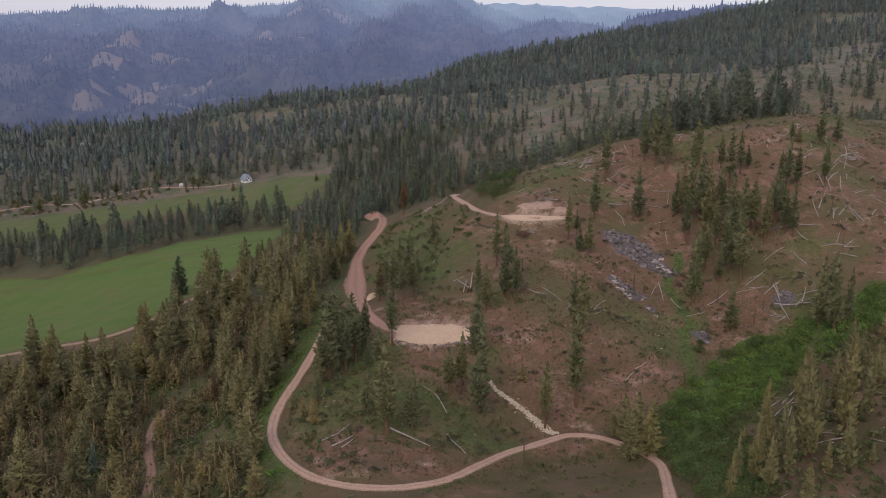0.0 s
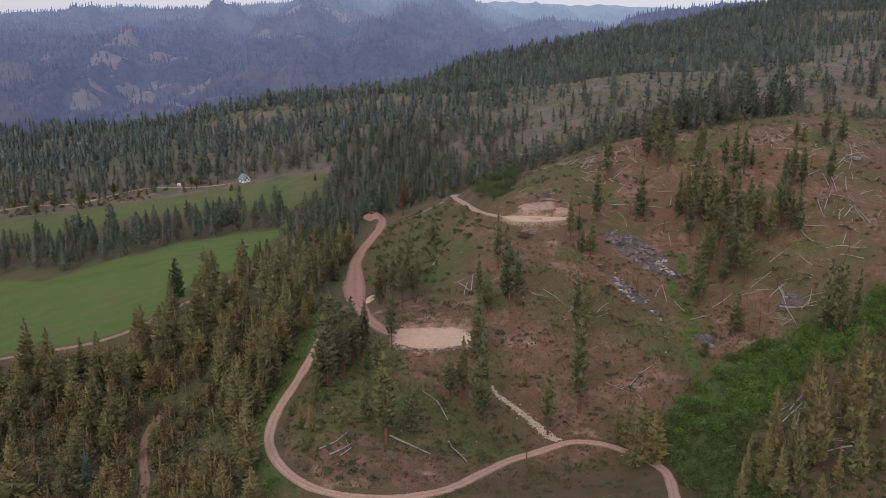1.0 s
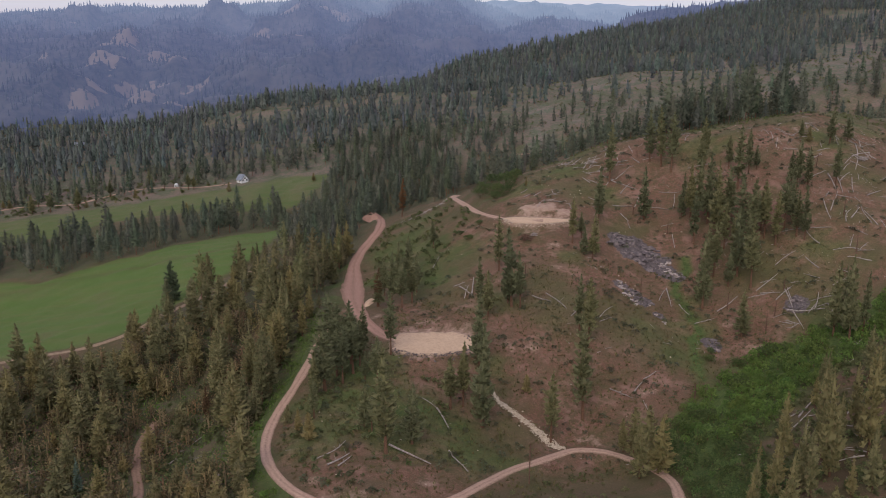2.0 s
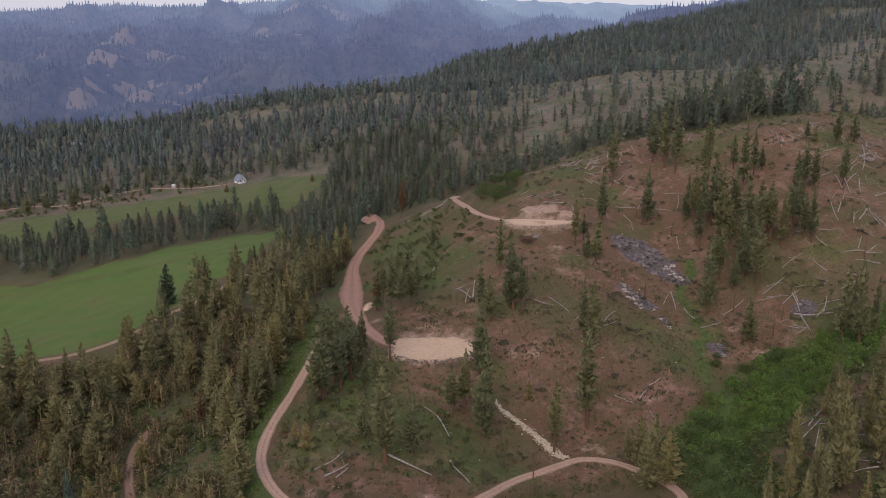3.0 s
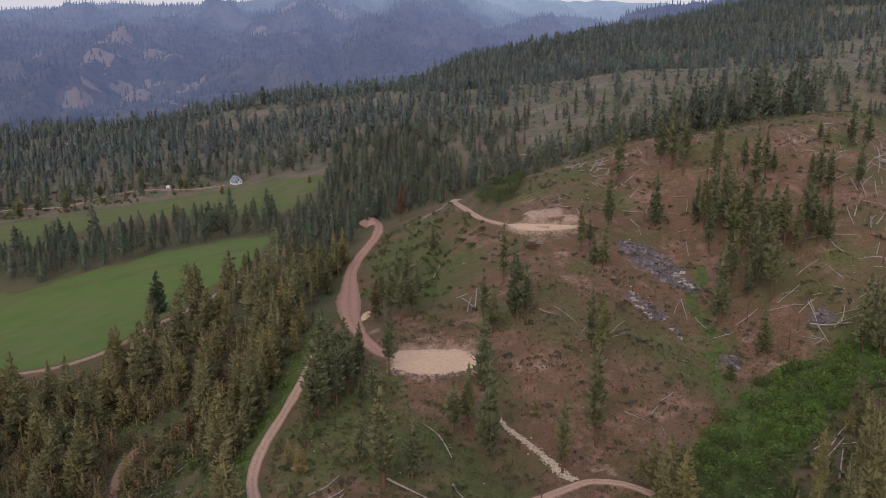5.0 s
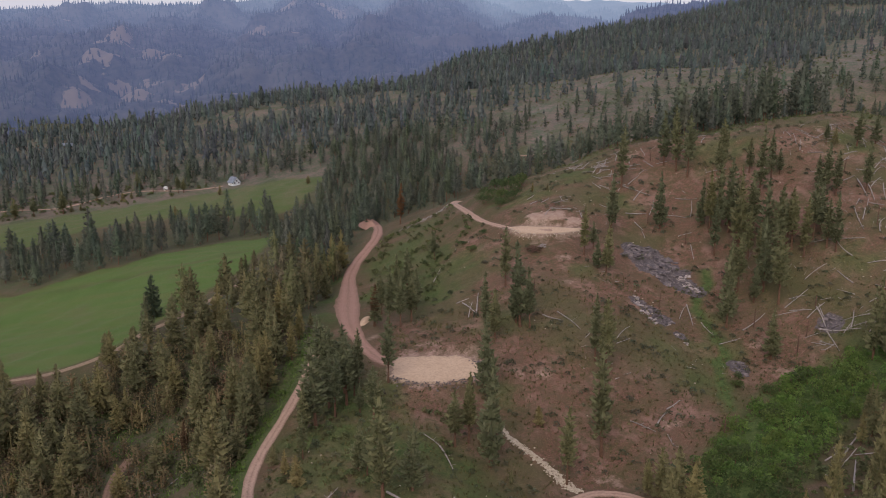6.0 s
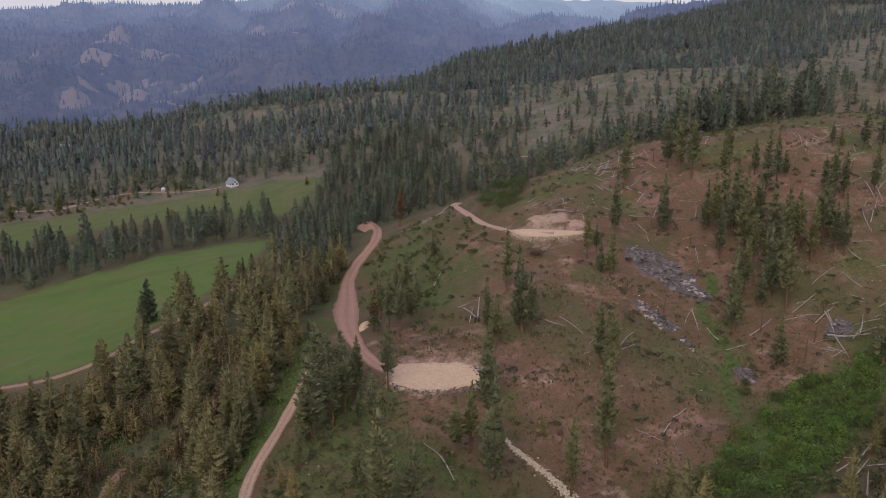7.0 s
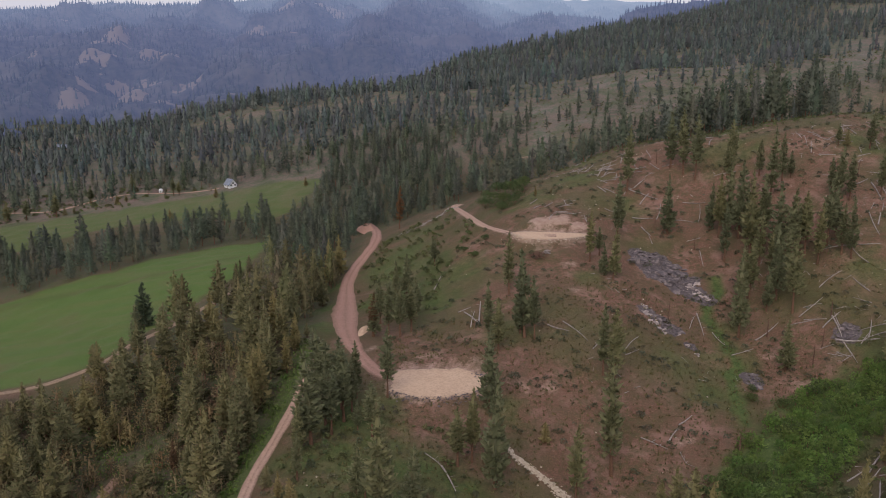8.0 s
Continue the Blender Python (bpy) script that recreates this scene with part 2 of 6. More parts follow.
# bare scars in the turf and lush patches: easting, northing, radius
SCARS = ((127, 291, 8), (79, 265, 5), (55, 243, 5), (63, 335, 5), (64, 354, 6), (46, 283, 6), (36, 286, 6), (11, 307, 8), (66, 392, 9), (184, 414, 8), (195, 420, 6), (122, 308, 5), (145, 278, 4),
         (130, 341, 5), (188, 398, 5), (112, 446, 8), (-18, 199, 4), (-23, 207, 4), (-10, 198, 5), (6, 205, 4), (41, 228, 4), (57, 241, 5), (-9, 318, 5), (4, 301, 6), (14, 302, 7), (24, 299, 5), (58, 369, 6), (67, 370, 7), (74, 374, 5))
BANKS = ((60, 393, 6), (68, 393, 7), (75, 389, 5))
LUSH = ((118, 256, 10), (145, 268, 10), (104, 232, 8), (94, 210, 9), (112, 300, 5), (114, 308, 5), (170, 280, 10), (150, 300, 9), (165, 330, 10), (88, 300, 8), (35, 315, 9), (70, 345, 7), (60, 425, 14), (85, 440, 12), (150, 425, 15), (-25, 225, 8), (0, 225, 8), (30, 275, 6), (100, 405, 8), (95, 288, 9), (103, 303, 6), (110, 315, 5), (114, 324, 5), (8, 242, 9), (22, 226, 6), (-11, 263, 8), (-40, 218, 5), (-43, 232, 6), (-44, 246, 7), (-42, 262, 7), (-39, 276, 6), (-36, 290, 5), (-33, 303, 5), (25, 375, 12), (10, 365, 12), (5, 400, 14), (50, 430, 9), (205, 408, 14), (-23, 236, 11), (-27, 225, 7), (-18, 252, 10), (-20, 268, 8), (2, 420, 12), (-8, 412, 9), (15, 395, 12), (12, 440, 10), (165, 455, 13), (95, 470, 12), (235, 440, 15))


# where the turf is thin over pink soil, and where it stands thick: easting, northing, radius
THIN = ((41, 284, 14), (51, 278, 10), (37, 296, 10), (76, 262, 12), (85, 270, 10), (68, 350, 13), (135, 306, 17), (122, 292, 13), (137, 292, 11), (118, 404, 21), (119, 438, 19), (145, 424, 18),
        (77, 336, 14), (88, 337, 12), (12, 303, 15), (111, 326, 12), (56, 234, 8), (168, 335, 16), (164, 383, 14), (180, 417, 16), (66, 402, 13), (94, 264, 10), (183, 366, 17), (60, 262, 12), (30, 276, 9))
THICK = ((86, 300, 18), (74, 308, 13), (96, 285, 15), (103, 279, 10), (22, 362, 18), (16, 337, 14), (52, 321, 13), (58, 305, 16), (44, 308, 10), (100, 375, 10), (145, 331, 18), (155, 319, 18), (176, 325, 12),
         (202, 375, 18), (193, 436, 18), (243, 464, 25), (168, 429, 14), (100, 455, 14), (78, 442, 22), (84, 414, 17), (62, 396, 10), (17, 239, 10), (18, 224, 12), (-12, 271, 11), (-1, 282, 9), (-9, 250, 13),
         (-24, 253, 9), (3, 245, 13), (30, 243, 11), (62, 223, 12), (183, 348, 13))


TURF_GREEN = ((-12, 271, 15), (-9, 250, 16), (-24, 253, 11), (3, 245, 13), (17, 239, 9), (18, 226, 11), (-21, 233, 11), (-5, 232, 10), (-18, 285, 10), (30, 226, 8), (110, 268, 8), (-28, 345, 8), (-28, 375, 8), (-26, 405, 7), (5, 375, 15), (0, 402, 13), (15, 352, 11), (-9, 374, 8), (6, 422, 10))


def patches(x, y, spots, seed):
    share = 0 * x
    for cx, cy, r in spots:
        share = np.maximum(share, 1 - step(0.3, 1.35, np.hypot(x - cx, y - cy) / r + 0.35 * waves(x, y, 8, seed)))
    return share


WORN_STRIP = ((-230, 415), (-200, 426), (-163, 438), (-130, 447), (-100, 460), (-78, 478))
LEDGES = ((95, 371, 4), (96, 365, 6), (101, 367, 5), (101, 361, 7), (105, 356, 6), (98, 356, 5), (104, 350, 5), (110, 352, 4), (109, 344, 5), (112, 340, 4), (87, 329, 3.5), (90, 325, 4), (93, 320, 4), (97, 312, 2.5), (112, 297, 4), (147, 307, 4.5))


def bedrock(x, y):
    """Where bare rock shows through the soil."""
    share = 0 * x
    for cx, cy, r in LEDGES:
        share = np.maximum(share, 1 - step(0.35, 1.25, np.hypot(x - cx, y - cy) / (1.2 * r) + 0.2 * waves(x, y, 5, 27)))
    return share


CLEARINGS = ((-165, 996, 48, 17), (-45, 1006, 55, 18), (62, 938, 42, 17), (225, 860, 60, 55), (330, 760, 60, 50), (235, 750, 45, 45), (130, 800, 50, 60), (135, 690, 40, 60), (85, 600, 30, 40), (430, 840, 50, 60), (532, 978, 45, 60), (660, 1320, 60, 60), (720, 1300, 60, 70), (376, 985, 40, 40), (545, 1190, 45, 45))


def open_upland(x, y):
    """Where the upland stands open, between its woods."""
    bare = 0 * x
    for cx, cy, rx, ry in CLEARINGS:
        bare = np.maximum(bare, 1 - step(0.6, 1.25, np.hypot((x - cx) / rx, (y - cy) / ry) + 0.2 * waves(x, y, 45, 26)))
    return np.maximum(bare, 0.7 * step(70, 150, x) * (1 - step(880, 1050, y - 0.25 * x)) * step(470, 560, y))


def cover(x, y):
    """Shares of meadow grass, bare soil, woodland floor and hollow greenery."""
    w1, w2 = waves(x, y, 26, 21), waves(x, y, 9, 22)
    meadow = np.maximum(step(-1.5, 2.5, inside(x, y, NEAR_MEADOW) + 1.2 * w2), 0.66 * step(-2, 3, inside(x, y, FAR_MEADOW) + 2 * w2))
    worn = near_line(x, y, np.array(WORN_STRIP, float))[0]
    meadow = meadow * (1 - 0.5 * np.exp(-(worn / 3.5) ** 2) * np.clip(0.7 + 0.4 * w2, 0, 1))
    hollow = step(-3, 2.5, inside(x, y, SHRUB_HOLLOW) + 2.5 * w2)
    wood = np.maximum.reduce([step(-6, 4, inside(x, y, p) + 4 * w1) for p in (WEST_WOOD, HEDGE_WOOD, VALLEY_WOOD, CREST_WOOD)])
    wood = np.maximum(wood, step(740, 800, y + 20 * w1) * (1 - 0.8 * open_upland(x, y)))
    soil = step(-4, 4, inside(x, y, HILLSIDE) + 3 * w1) * np.clip(0.78 + 0.45 * w1 + 0.45 * w2, 0, 1)
    thin, thick = patches(x, y, THIN, 34), patches(x, y, THICK, 35)
    soil = np.maximum(soil, 0.95 * thin) * (1 - 0.6 * thick * (1 - thin))
    soil = np.maximum(soil, np.clip(0.15 + 0.5 * w1 + 0.3 * w2, 0, 0.6) * (1 - step(470, 560, y)) * (1 - meadow))
    for sx, sy, sr in LUSH:
        hollow = np.maximum(hollow, 0.62 * (1 - step(0.2, 1.5, np.hypot(x - sx, y - sy) / sr + 0.45 * w2)))
    hollow = np.maximum(hollow, 0.36 * thick * (1 - thin) * np.clip(0.7 + 0.5 * w2, 0, 1))
    hollow = np.maximum(hollow, 0.9 * patches(x, y, TURF_GREEN, 36) * np.clip(0.85 + 0.45 * w2 + 0.2 * w1, 0, 1))
    soil = np.maximum(soil, 0.9 * open_upland(x, y) * np.clip(0.45 + 0.6 * waves(x, y, 60, 25) + 0.5 * waves(x, y, 19, 28), 0, 1))
    hollow = np.maximum(hollow, 0.55 * open_upland(x, y) * np.clip(0.2 + 0.9 * waves(x, y, 48, 29) + 0.5 * w2, 0, 1))
    hollow = np.maximum(hollow, 1.0 * (1 - step(1.2, 3.2, near_line(x, y, np.array(GULLY, float))[0] + 0.9 * w2)))
    verge = near_line(x, y, ROAD_LINES[0][0][30:])[0]
    hollow = np.maximum(hollow, 0.85 * (1 - step(4.5, 9, verge + 1.5 * w2)) * step(-15, -30, x) * (x < np.interp(y, (200, 216, 240, 268, 300, 333), (-25, -33, -38, -34, -28, -21))))
    scar = 0 * x
    for sx, sy, sr in SCARS:
        scar = np.maximum(scar, 0.68 * (1 - step(0.2, 1.4, np.hypot(x - sx, y - sy) / sr + 0.4 * w2)))
    for sx, sy, sr in BANKS:
        scar = np.maximum(scar, 1 - step(0.4, 1.3, np.hypot(x - sx, y - sy) / sr + 0.3 * w2))
    for pad in (LOWER_PAD, UPPER_PAD):
        scar = np.maximum(scar, 0.8 * step(-6, -1, inside(x, y, pad) + w2))
    wood = np.clip(wood * (1 - 0.55 * step(0.1, 0.8, w1)), 0, 1)
    yard = step(-4, 6, inside(x, y, ((-345, 690), (-251, 699), (-200, 704), (-162, 712), (-140, 716), (-150, 745), (-205, 765), (-300, 770), (-345, 760))) + 4 * w2)
    wood, soil = wood * (1 - yard), np.maximum(soil, yard * np.clip(0.5 + 0.9 * w1, 0, 1))
    hollow = np.maximum(hollow, 0.5 * yard * np.clip(0.2 - 0.8 * w1, 0, 1))
    return meadow, soil, np.clip(wood - meadow, 0, 1), hollow, scar


# ---- ground: one sheet out to the horizon ----
def ground_material():
    m, nt, b = material("ground_cover", 0.95)
    at = nt.nodes.new("ShaderNodeAttribute")
    at.attribute_name = "cover"
    sep = nt.nodes.new("ShaderNodeSeparateColor")
    nt.links.new(at.outputs["Color"], sep.inputs[0])
    broad, fine, grit = noise_node(nt, 0.06, 5), noise_node(nt, 0.45, 6, 0.7), noise_node(nt, 2.2, 4, 0.7)
    grass = mix(nt, fine, ramp(nt, broad, [(0.38, (0.090, 0.077, 0.034)), (0.62, (0.136, 0.090, 0.056))]), ramp(nt, broad, [(0.38, (0.066, 0.071, 0.022)), (0.62, (0.098, 0.077, 0.038))]))
    soil = mix(nt, fine, (0.165, 0.085, 0.055), ramp(nt, grit, [(0.38, (0.080, 0.047, 0.029)), (0.62, (0.245, 0.134, 0.090))]))
    soil = mix(nt, ramp(nt, noise_node(nt, 0.11, 6, 0.65), [(0.48, (0, 0, 0)), (0.62, (0.75, 0.75, 0.75))]), soil, (0.280, 0.162, 0.122))
    speck = noise_node(nt, 3.2, 3, 0.6)
    soil = mix(nt, ramp(nt, speck, [(0.60, (0, 0, 0)), (0.68, (0.8, 0.8, 0.8))]), soil, (0.33, 0.215, 0.155))
    grass = mix(nt, ramp(nt, speck, [(0.34, (0.75, 0.75, 0.75)), (0.44, (0, 0, 0))]), grass, (0.040, 0.044, 0.018))
    grass = mix(nt, ramp(nt, speck, [(0.58, (0, 0, 0)), (0.68, (0.6, 0.6, 0.6))]), grass, (0.200, 0.150, 0.085))
    soil_fac = math_node(nt, 'MULTIPLY', sep.outputs[1], ramp(nt, fine, [(0.36, (0.12, 0.12, 0.12)), (0.55, (1, 1, 1))]))
    c = mix(nt, soil_fac, grass, soil)
    litter = ramp(nt, noise_node(nt, 0.7, 7, 0.75), [(0.34, (0.048, 0.062, 0.024)), (0.46, (0.130, 0.102, 0.066)), (0.54, (0.068, 0.088, 0.032)), (0.66, (0.118, 0.116, 0.060))])
    c = mix(nt, sep.outputs[2], c, litter)
    strip = ramp(nt, broad, [(0.3, (0.080, 0.145, 0.028)), (0.55, (0.098, 0.158, 0.036)), (0.72, (0.145, 0.142, 0.062))])
    swath = nt.nodes.new("ShaderNodeTexNoise")
    turned, place = nt.nodes.new("ShaderNodeMapping"), nt.nodes.new("ShaderNodeNewGeometry")
    turned.inputs["Rotation"].default_value, turned.inputs["Scale"].default_value = (0, 0, 0.5), (0.02, 0.16, 0.1)
    nt.links.new(place.outputs["Position"], turned.inputs["Vector"])
    nt.links.new(turned.outputs["Vector"], swath.inputs["Vector"])
    swath.inputs["Scale"].default_value, swath.inputs["Detail"].default_value = 1.0, 5
    strip = mix(nt, ramp(nt, swath.outputs["Fac"], [(0.42, (0, 0, 0)), (0.64, (0.6, 0.6, 0.6))]), strip, (0.150, 0.150, 0.055))
    c = mix(nt, sep.outputs[0], c, mix(nt, ramp(nt, grit, [(0.40, (0.55, 0.55, 0.55)), (0.56, (0, 0, 0))]), mix(nt, math_node(nt, 'MULTIPLY', fine, 0.45), strip, (0.125, 0.152, 0.044)), (0.060, 0.104, 0.022)))
    sward = ramp(nt, math_node(nt, 'ADD', math_node(nt, 'MULTIPLY', fine, 0.5), math_node(nt, 'MULTIPLY', grit, 0.5)), [(0.36, (0.034, 0.056, 0.016)), (0.48, (0.066, 0.098, 0.026)), (0.62, (0.115, 0.140, 0.046))])
    c = mix(nt, at.outputs["Alpha"], c, sward)
    sc = nt.nodes.new("ShaderNodeAttribute")
    sc.attribute_name = "scar"
    sc_fac = ramp(nt, math_node(nt, 'ADD', math_node(nt, 'MULTIPLY', sc.outputs["Fac"], 0.55), math_node(nt, 'ADD', math_node(nt, 'MULTIPLY', fine, 0.35), math_node(nt, 'MULTIPLY', grit, 0.25))), [(0.60, (0, 0, 0)), (0.78, (0.9, 0.9, 0.9))])
    # upland clearing colours, greyed and lightened so haze is painted into the ground
    dry = nt.nodes.new("ShaderNodeAttribute")
    dry.attribute_name = "dry"
    hazed_straw = ramp(nt, math_node(nt, 'ADD', math_node(nt, 'MULTIPLY', broad, 0.5), math_node(nt, 'MULTIPLY', fine, 0.5)), [(0.38, (0.078, 0.108, 0.056)), (0.46, (0.125, 0.138, 0.092)), (0.52, (0.165, 0.146, 0.118)), (0.57, (0.250, 0.182, 0.158)), (0.63, (0.110, 0.128, 0.078))])
    c = mix(nt, math_node(nt, 'MULTIPLY', dry.outputs["Fac"], 0.85), c, hazed_straw)
    rk = nt.nodes.new("ShaderNodeAttribute")
    rk.attribute_name = "rock"
    crack = noise_node(nt, 1.1, 8, 0.75)
    face = ramp(nt, crack, [(0.36, (0.050, 0.043, 0.043)), (0.5, (0.115, 0.095, 0.092)), (0.60, (0.17, 0.14, 0.13)), (0.68, (0.40, 0.32, 0.27))])
    c = mix(nt, ramp(nt, math_node(nt, 'ADD', rk.outputs["Fac"], math_node(nt, 'MULTIPLY', fine, 0.8)), [(0.82, (0, 0, 0)), (0.95, (1, 1, 1))]), c, face)
    c = mix(nt, sc_fac, c, ramp(nt, fine, [(0.3, (0.30, 0.185, 0.135)), (0.7, (0.46, 0.33, 0.25))]))
    nt.links.new(c, b.inputs["Base Color"])
    bp = nt.nodes.new("ShaderNodeBump")
    bp.inputs["Strength"].default_value, bp.inputs["Distance"].default_value = 0.7, 0.5
    nt.links.new(math_node(nt, 'ADD', grit, fine), bp.inputs["Height"])
    nt.links.new(bp.outputs["Normal"], b.inputs["Normal"])
    return m


def build_ground():
    rows = np.r_[np.arange(-260, 176, 12.0), np.arange(178, 470, 1.9), np.arange(470, 800, 3.6), np.arange(800, 1300, 8.0), np.arange(1300, 4860, 40.0)]
    u = np.linspace(-1, 1, 351)
    half = np.maximum(300 + 0 * rows, 130 + 0.60 * rows)
    x, y = u[None, :] * half[:, None], np.repeat(rows[:, None], len(u), 1)
    z = graded(x, y)
    n, k = z.shape
    me = bpy.data.meshes.new("ground")
    i = np.arange(n * k).reshape(n, k)
    quads = np.stack([i[:-1, :-1], i[:-1, 1:], i[1:, 1:], i[1:, :-1]], -1).reshape(-1, 4)
    me.from_pydata(np.stack([x, y, z], -1).reshape(-1, 3).tolist(), [], quads.tolist())
    me.polygons.foreach_set("use_smooth", np.ones(len(quads), bool))
    parts = cover(x, y)
    me.attributes.new("rock", 'FLOAT', 'POINT').data.foreach_set("value", bedrock(x, y).ravel().astype(np.float32))
    me.attributes.new("scar", 'FLOAT', 'POINT').data.foreach_set("value", parts[4].ravel().astype(np.float32))
    # open clearings, plus the whole upland floor, paled there to stand for haze
    me.attributes.new("dry", 'FLOAT', 'POINT').data.foreach_set("value", np.maximum(open_upland(x, y) * step(-0.6, 0.5, waves(x, y, 70, 24) + 0.5 * waves(x, y, 23, 23)), 0.75 * step(600, 740, y) * (1 - step(1350, 1500, y)) * (1 - parts[0])).ravel().astype(np.float32))
    shares = np.stack([s.ravel() for s in parts[:4]], -1)
    col = me.color_attributes.new("cover", 'FLOAT_COLOR', 'POINT')
    col.data.foreach_set("color", shares.ravel().astype(np.float32))
    me.materials.append(ground_material())
    return tagged(new("ground", me), "grassy red-soil hillside, meadow and forest floor", "ground", kind="structure")


build_ground()


def road_material(name, pale, red):
    m, nt, b = material(name, 0.95)
    broad, grit = noise_node(nt, 0.25, 5), noise_node(nt, 1.6, 6, 0.7)
    c = mix(nt, broad, pale, red)
    c = mix(nt, ramp(nt, grit, [(0.45, (0, 0, 0)), (0.7, (0.6, 0.6, 0.6))]), c, tuple(0.6 * v for v in red))
    uv = nt.nodes.new("ShaderNodeAttribute")
    uv.attribute_name = "across"
    c = mix(nt, math_node(nt, 'MULTIPLY', uv.outputs["Fac"], ramp(nt, grit, [(0.3, (0.2, 0.2, 0.2)), (0.6, (1, 1, 1))])), c, (0.12, 0.085, 0.05))
    nt.links.new(c, b.inputs["Base Color"])
    bp = nt.nodes.new("ShaderNodeBump")
    bp.inputs["Strength"].default_value, bp.inputs["Distance"].default_value = 0.6, 0.15
    nt.links.new(grit, bp.inputs["Height"])
    nt.links.new(bp.outputs["Normal"], b.inputs["Normal"])
    return m


M_TAN = road_material("tan_dirt", (0.53, 0.360, 0.260), (0.39, 0.245, 0.180))
M_FAINT = road_material("worn_grass_track", (0.38, 0.27, 0.18), (0.28, 0.20, 0.13))
M_TRACK = road_material("overgrown_red_track", (0.36, 0.22, 0.155), (0.26, 0.165, 0.11))
M_RED = road_material("red_dirt", (0.42, 0.255, 0.19), (0.33, 0.185, 0.135))
M_PAD = road_material("pale_dirt", (0.64, 0.46, 0.31), (0.50, 0.345, 0.225))


def build_road(name, line, z, wide, mat, label):
    """A strip of packed dirt with two worn wheel ruts, a low crown and ragged edges."""
    across = np.array([-1.25, -1.0, -0.72, -0.5, -0.25, 0, 0.25, 0.5, 0.72, 1.0, 1.25])
    relief = np.array([-0.35, 0.10, 0.14, 0.03, 0.12, 0.17, 0.12, 0.03, 0.14, 0.10, -0.35])
    edge = np.array([1.0, 0.6, 0.2, 0, 0.12, 0.45, 0.12, 0, 0.2, 0.6, 1.0])
    dense = np.linspace(0, len(line) - 1, len(line) * 3)
    px, py, pz = (np.interp(dense, np.arange(len(line)), v) for v in (line[:, 0], line[:, 1], z))
    tx, ty = np.gradient(px), np.gradient(py)
    t = np.hypot(tx, ty)
    nx, ny = -ty / t, tx / t
    rag = wide / 2 * broadened(px, py) * (1 + 0.10 * waves(px, py, 11, 31))
    vx = px[:, None] + nx[:, None] * across * rag[:, None]
    vy = py[:, None] + ny[:, None] * across * rag[:, None]
    vz = pz[:, None] + 0.05 + relief + 0.04 * waves(vx, vy, 3, 33)
    n, k = vx.shape
    i = np.arange(n * k).reshape(n, k)
    quads = np.stack([i[:-1, :-1], i[1:, :-1], i[1:, 1:], i[:-1, 1:]], -1).reshape(-1, 4)
    me = bpy.data.meshes.new(name)
    me.from_pydata(np.stack([vx, vy, vz], -1).reshape(-1, 3).tolist(), [], quads.tolist())
    me.polygons.foreach_set("use_smooth", np.ones(len(quads), bool))
    me.attributes.new("across", 'FLOAT', 'POINT').data.foreach_set("value", np.repeat(edge[None], n, 0).ravel().astype(np.float32))
    me.materials.append(mat)
    return tagged(new(name, me), label, "dirt road", kind="structure")


LABELS = ("tan dirt road curving round the foot of the knoll", "reddish freshly graded dirt road on the slope", "pale dirt spur road to the upper pad", "faint dirt track along the meadow edge",
          "narrow reddish track through the young pines", "pale gravel drive to the farmhouse", "pale dirt track across the upland")
for (line, z, wide), label, mat in zip(ROAD_LINES, LABELS, (M_TAN, M_RED, M_TAN, M_FAINT, M_TRACK, M_TAN, M_TAN)):
    build_road("road", line, z, wide, mat, label)


def build_pad(name, polygon, level, label):
    """A levelled earth pad whose edge crumbles down into the fill."""
    p = smooth_line(tuple(polygon) + (polygon[0],), 1.0)[:-1]
    mid = p.mean(0)
    rings = np.array([0.0, 0.25, 0.5, 0.75, 0.92, 1.0, 1.10])
    drop = np.array([0.12, 0.12, 0.14, 0.12, 0.12, 0.10, -0.5])
    rag = 1 + 0.06 * waves(p[:, 0], p[:, 1], 4, 41) + 0.03 * waves(p[:, 0], p[:, 1], 1.3, 42)
    vx = mid[0] + (p[:, 0] - mid[0])[None] * rings[:, None] * rag
    vy = mid[1] + (p[:, 1] - mid[1])[None] * rings[:, None] * rag
    vz = level + drop[:, None] + 0.08 * waves(vx, vy, 5, 43)
    n, k = vx.shape
    i = np.arange(n * k).reshape(n, k)
    j = np.roll(i, -1, 1)
    quads = np.stack([i[:-1], i[1:], j[1:], j[:-1]], -1).reshape(-1, 4)
    me = bpy.data.meshes.new(name)
    me.from_pydata(np.stack([vx, vy, vz], -1).reshape(-1, 3).tolist(), [], quads.tolist())
    me.polygons.foreach_set("use_smooth", np.ones(len(quads), bool))
    me.attributes.new("across", 'FLOAT', 'POINT').data.foreach_set("value", np.repeat(np.array([0, 0, 0, 0, 0.1, 0.3, 0.8])[:, None], k, 1).ravel().astype(np.float32))
    me.materials.append(M_PAD)
    return tagged(new(name, me), label, "dirt pad", kind="structure")


build_pad("building_pad", LOWER_PAD, 18.3, "levelled pale dirt building pad cut into the slope")
build_pad("building_pad", UPPER_PAD, 42.3, "levelled pale dirt building pad high on the slope")


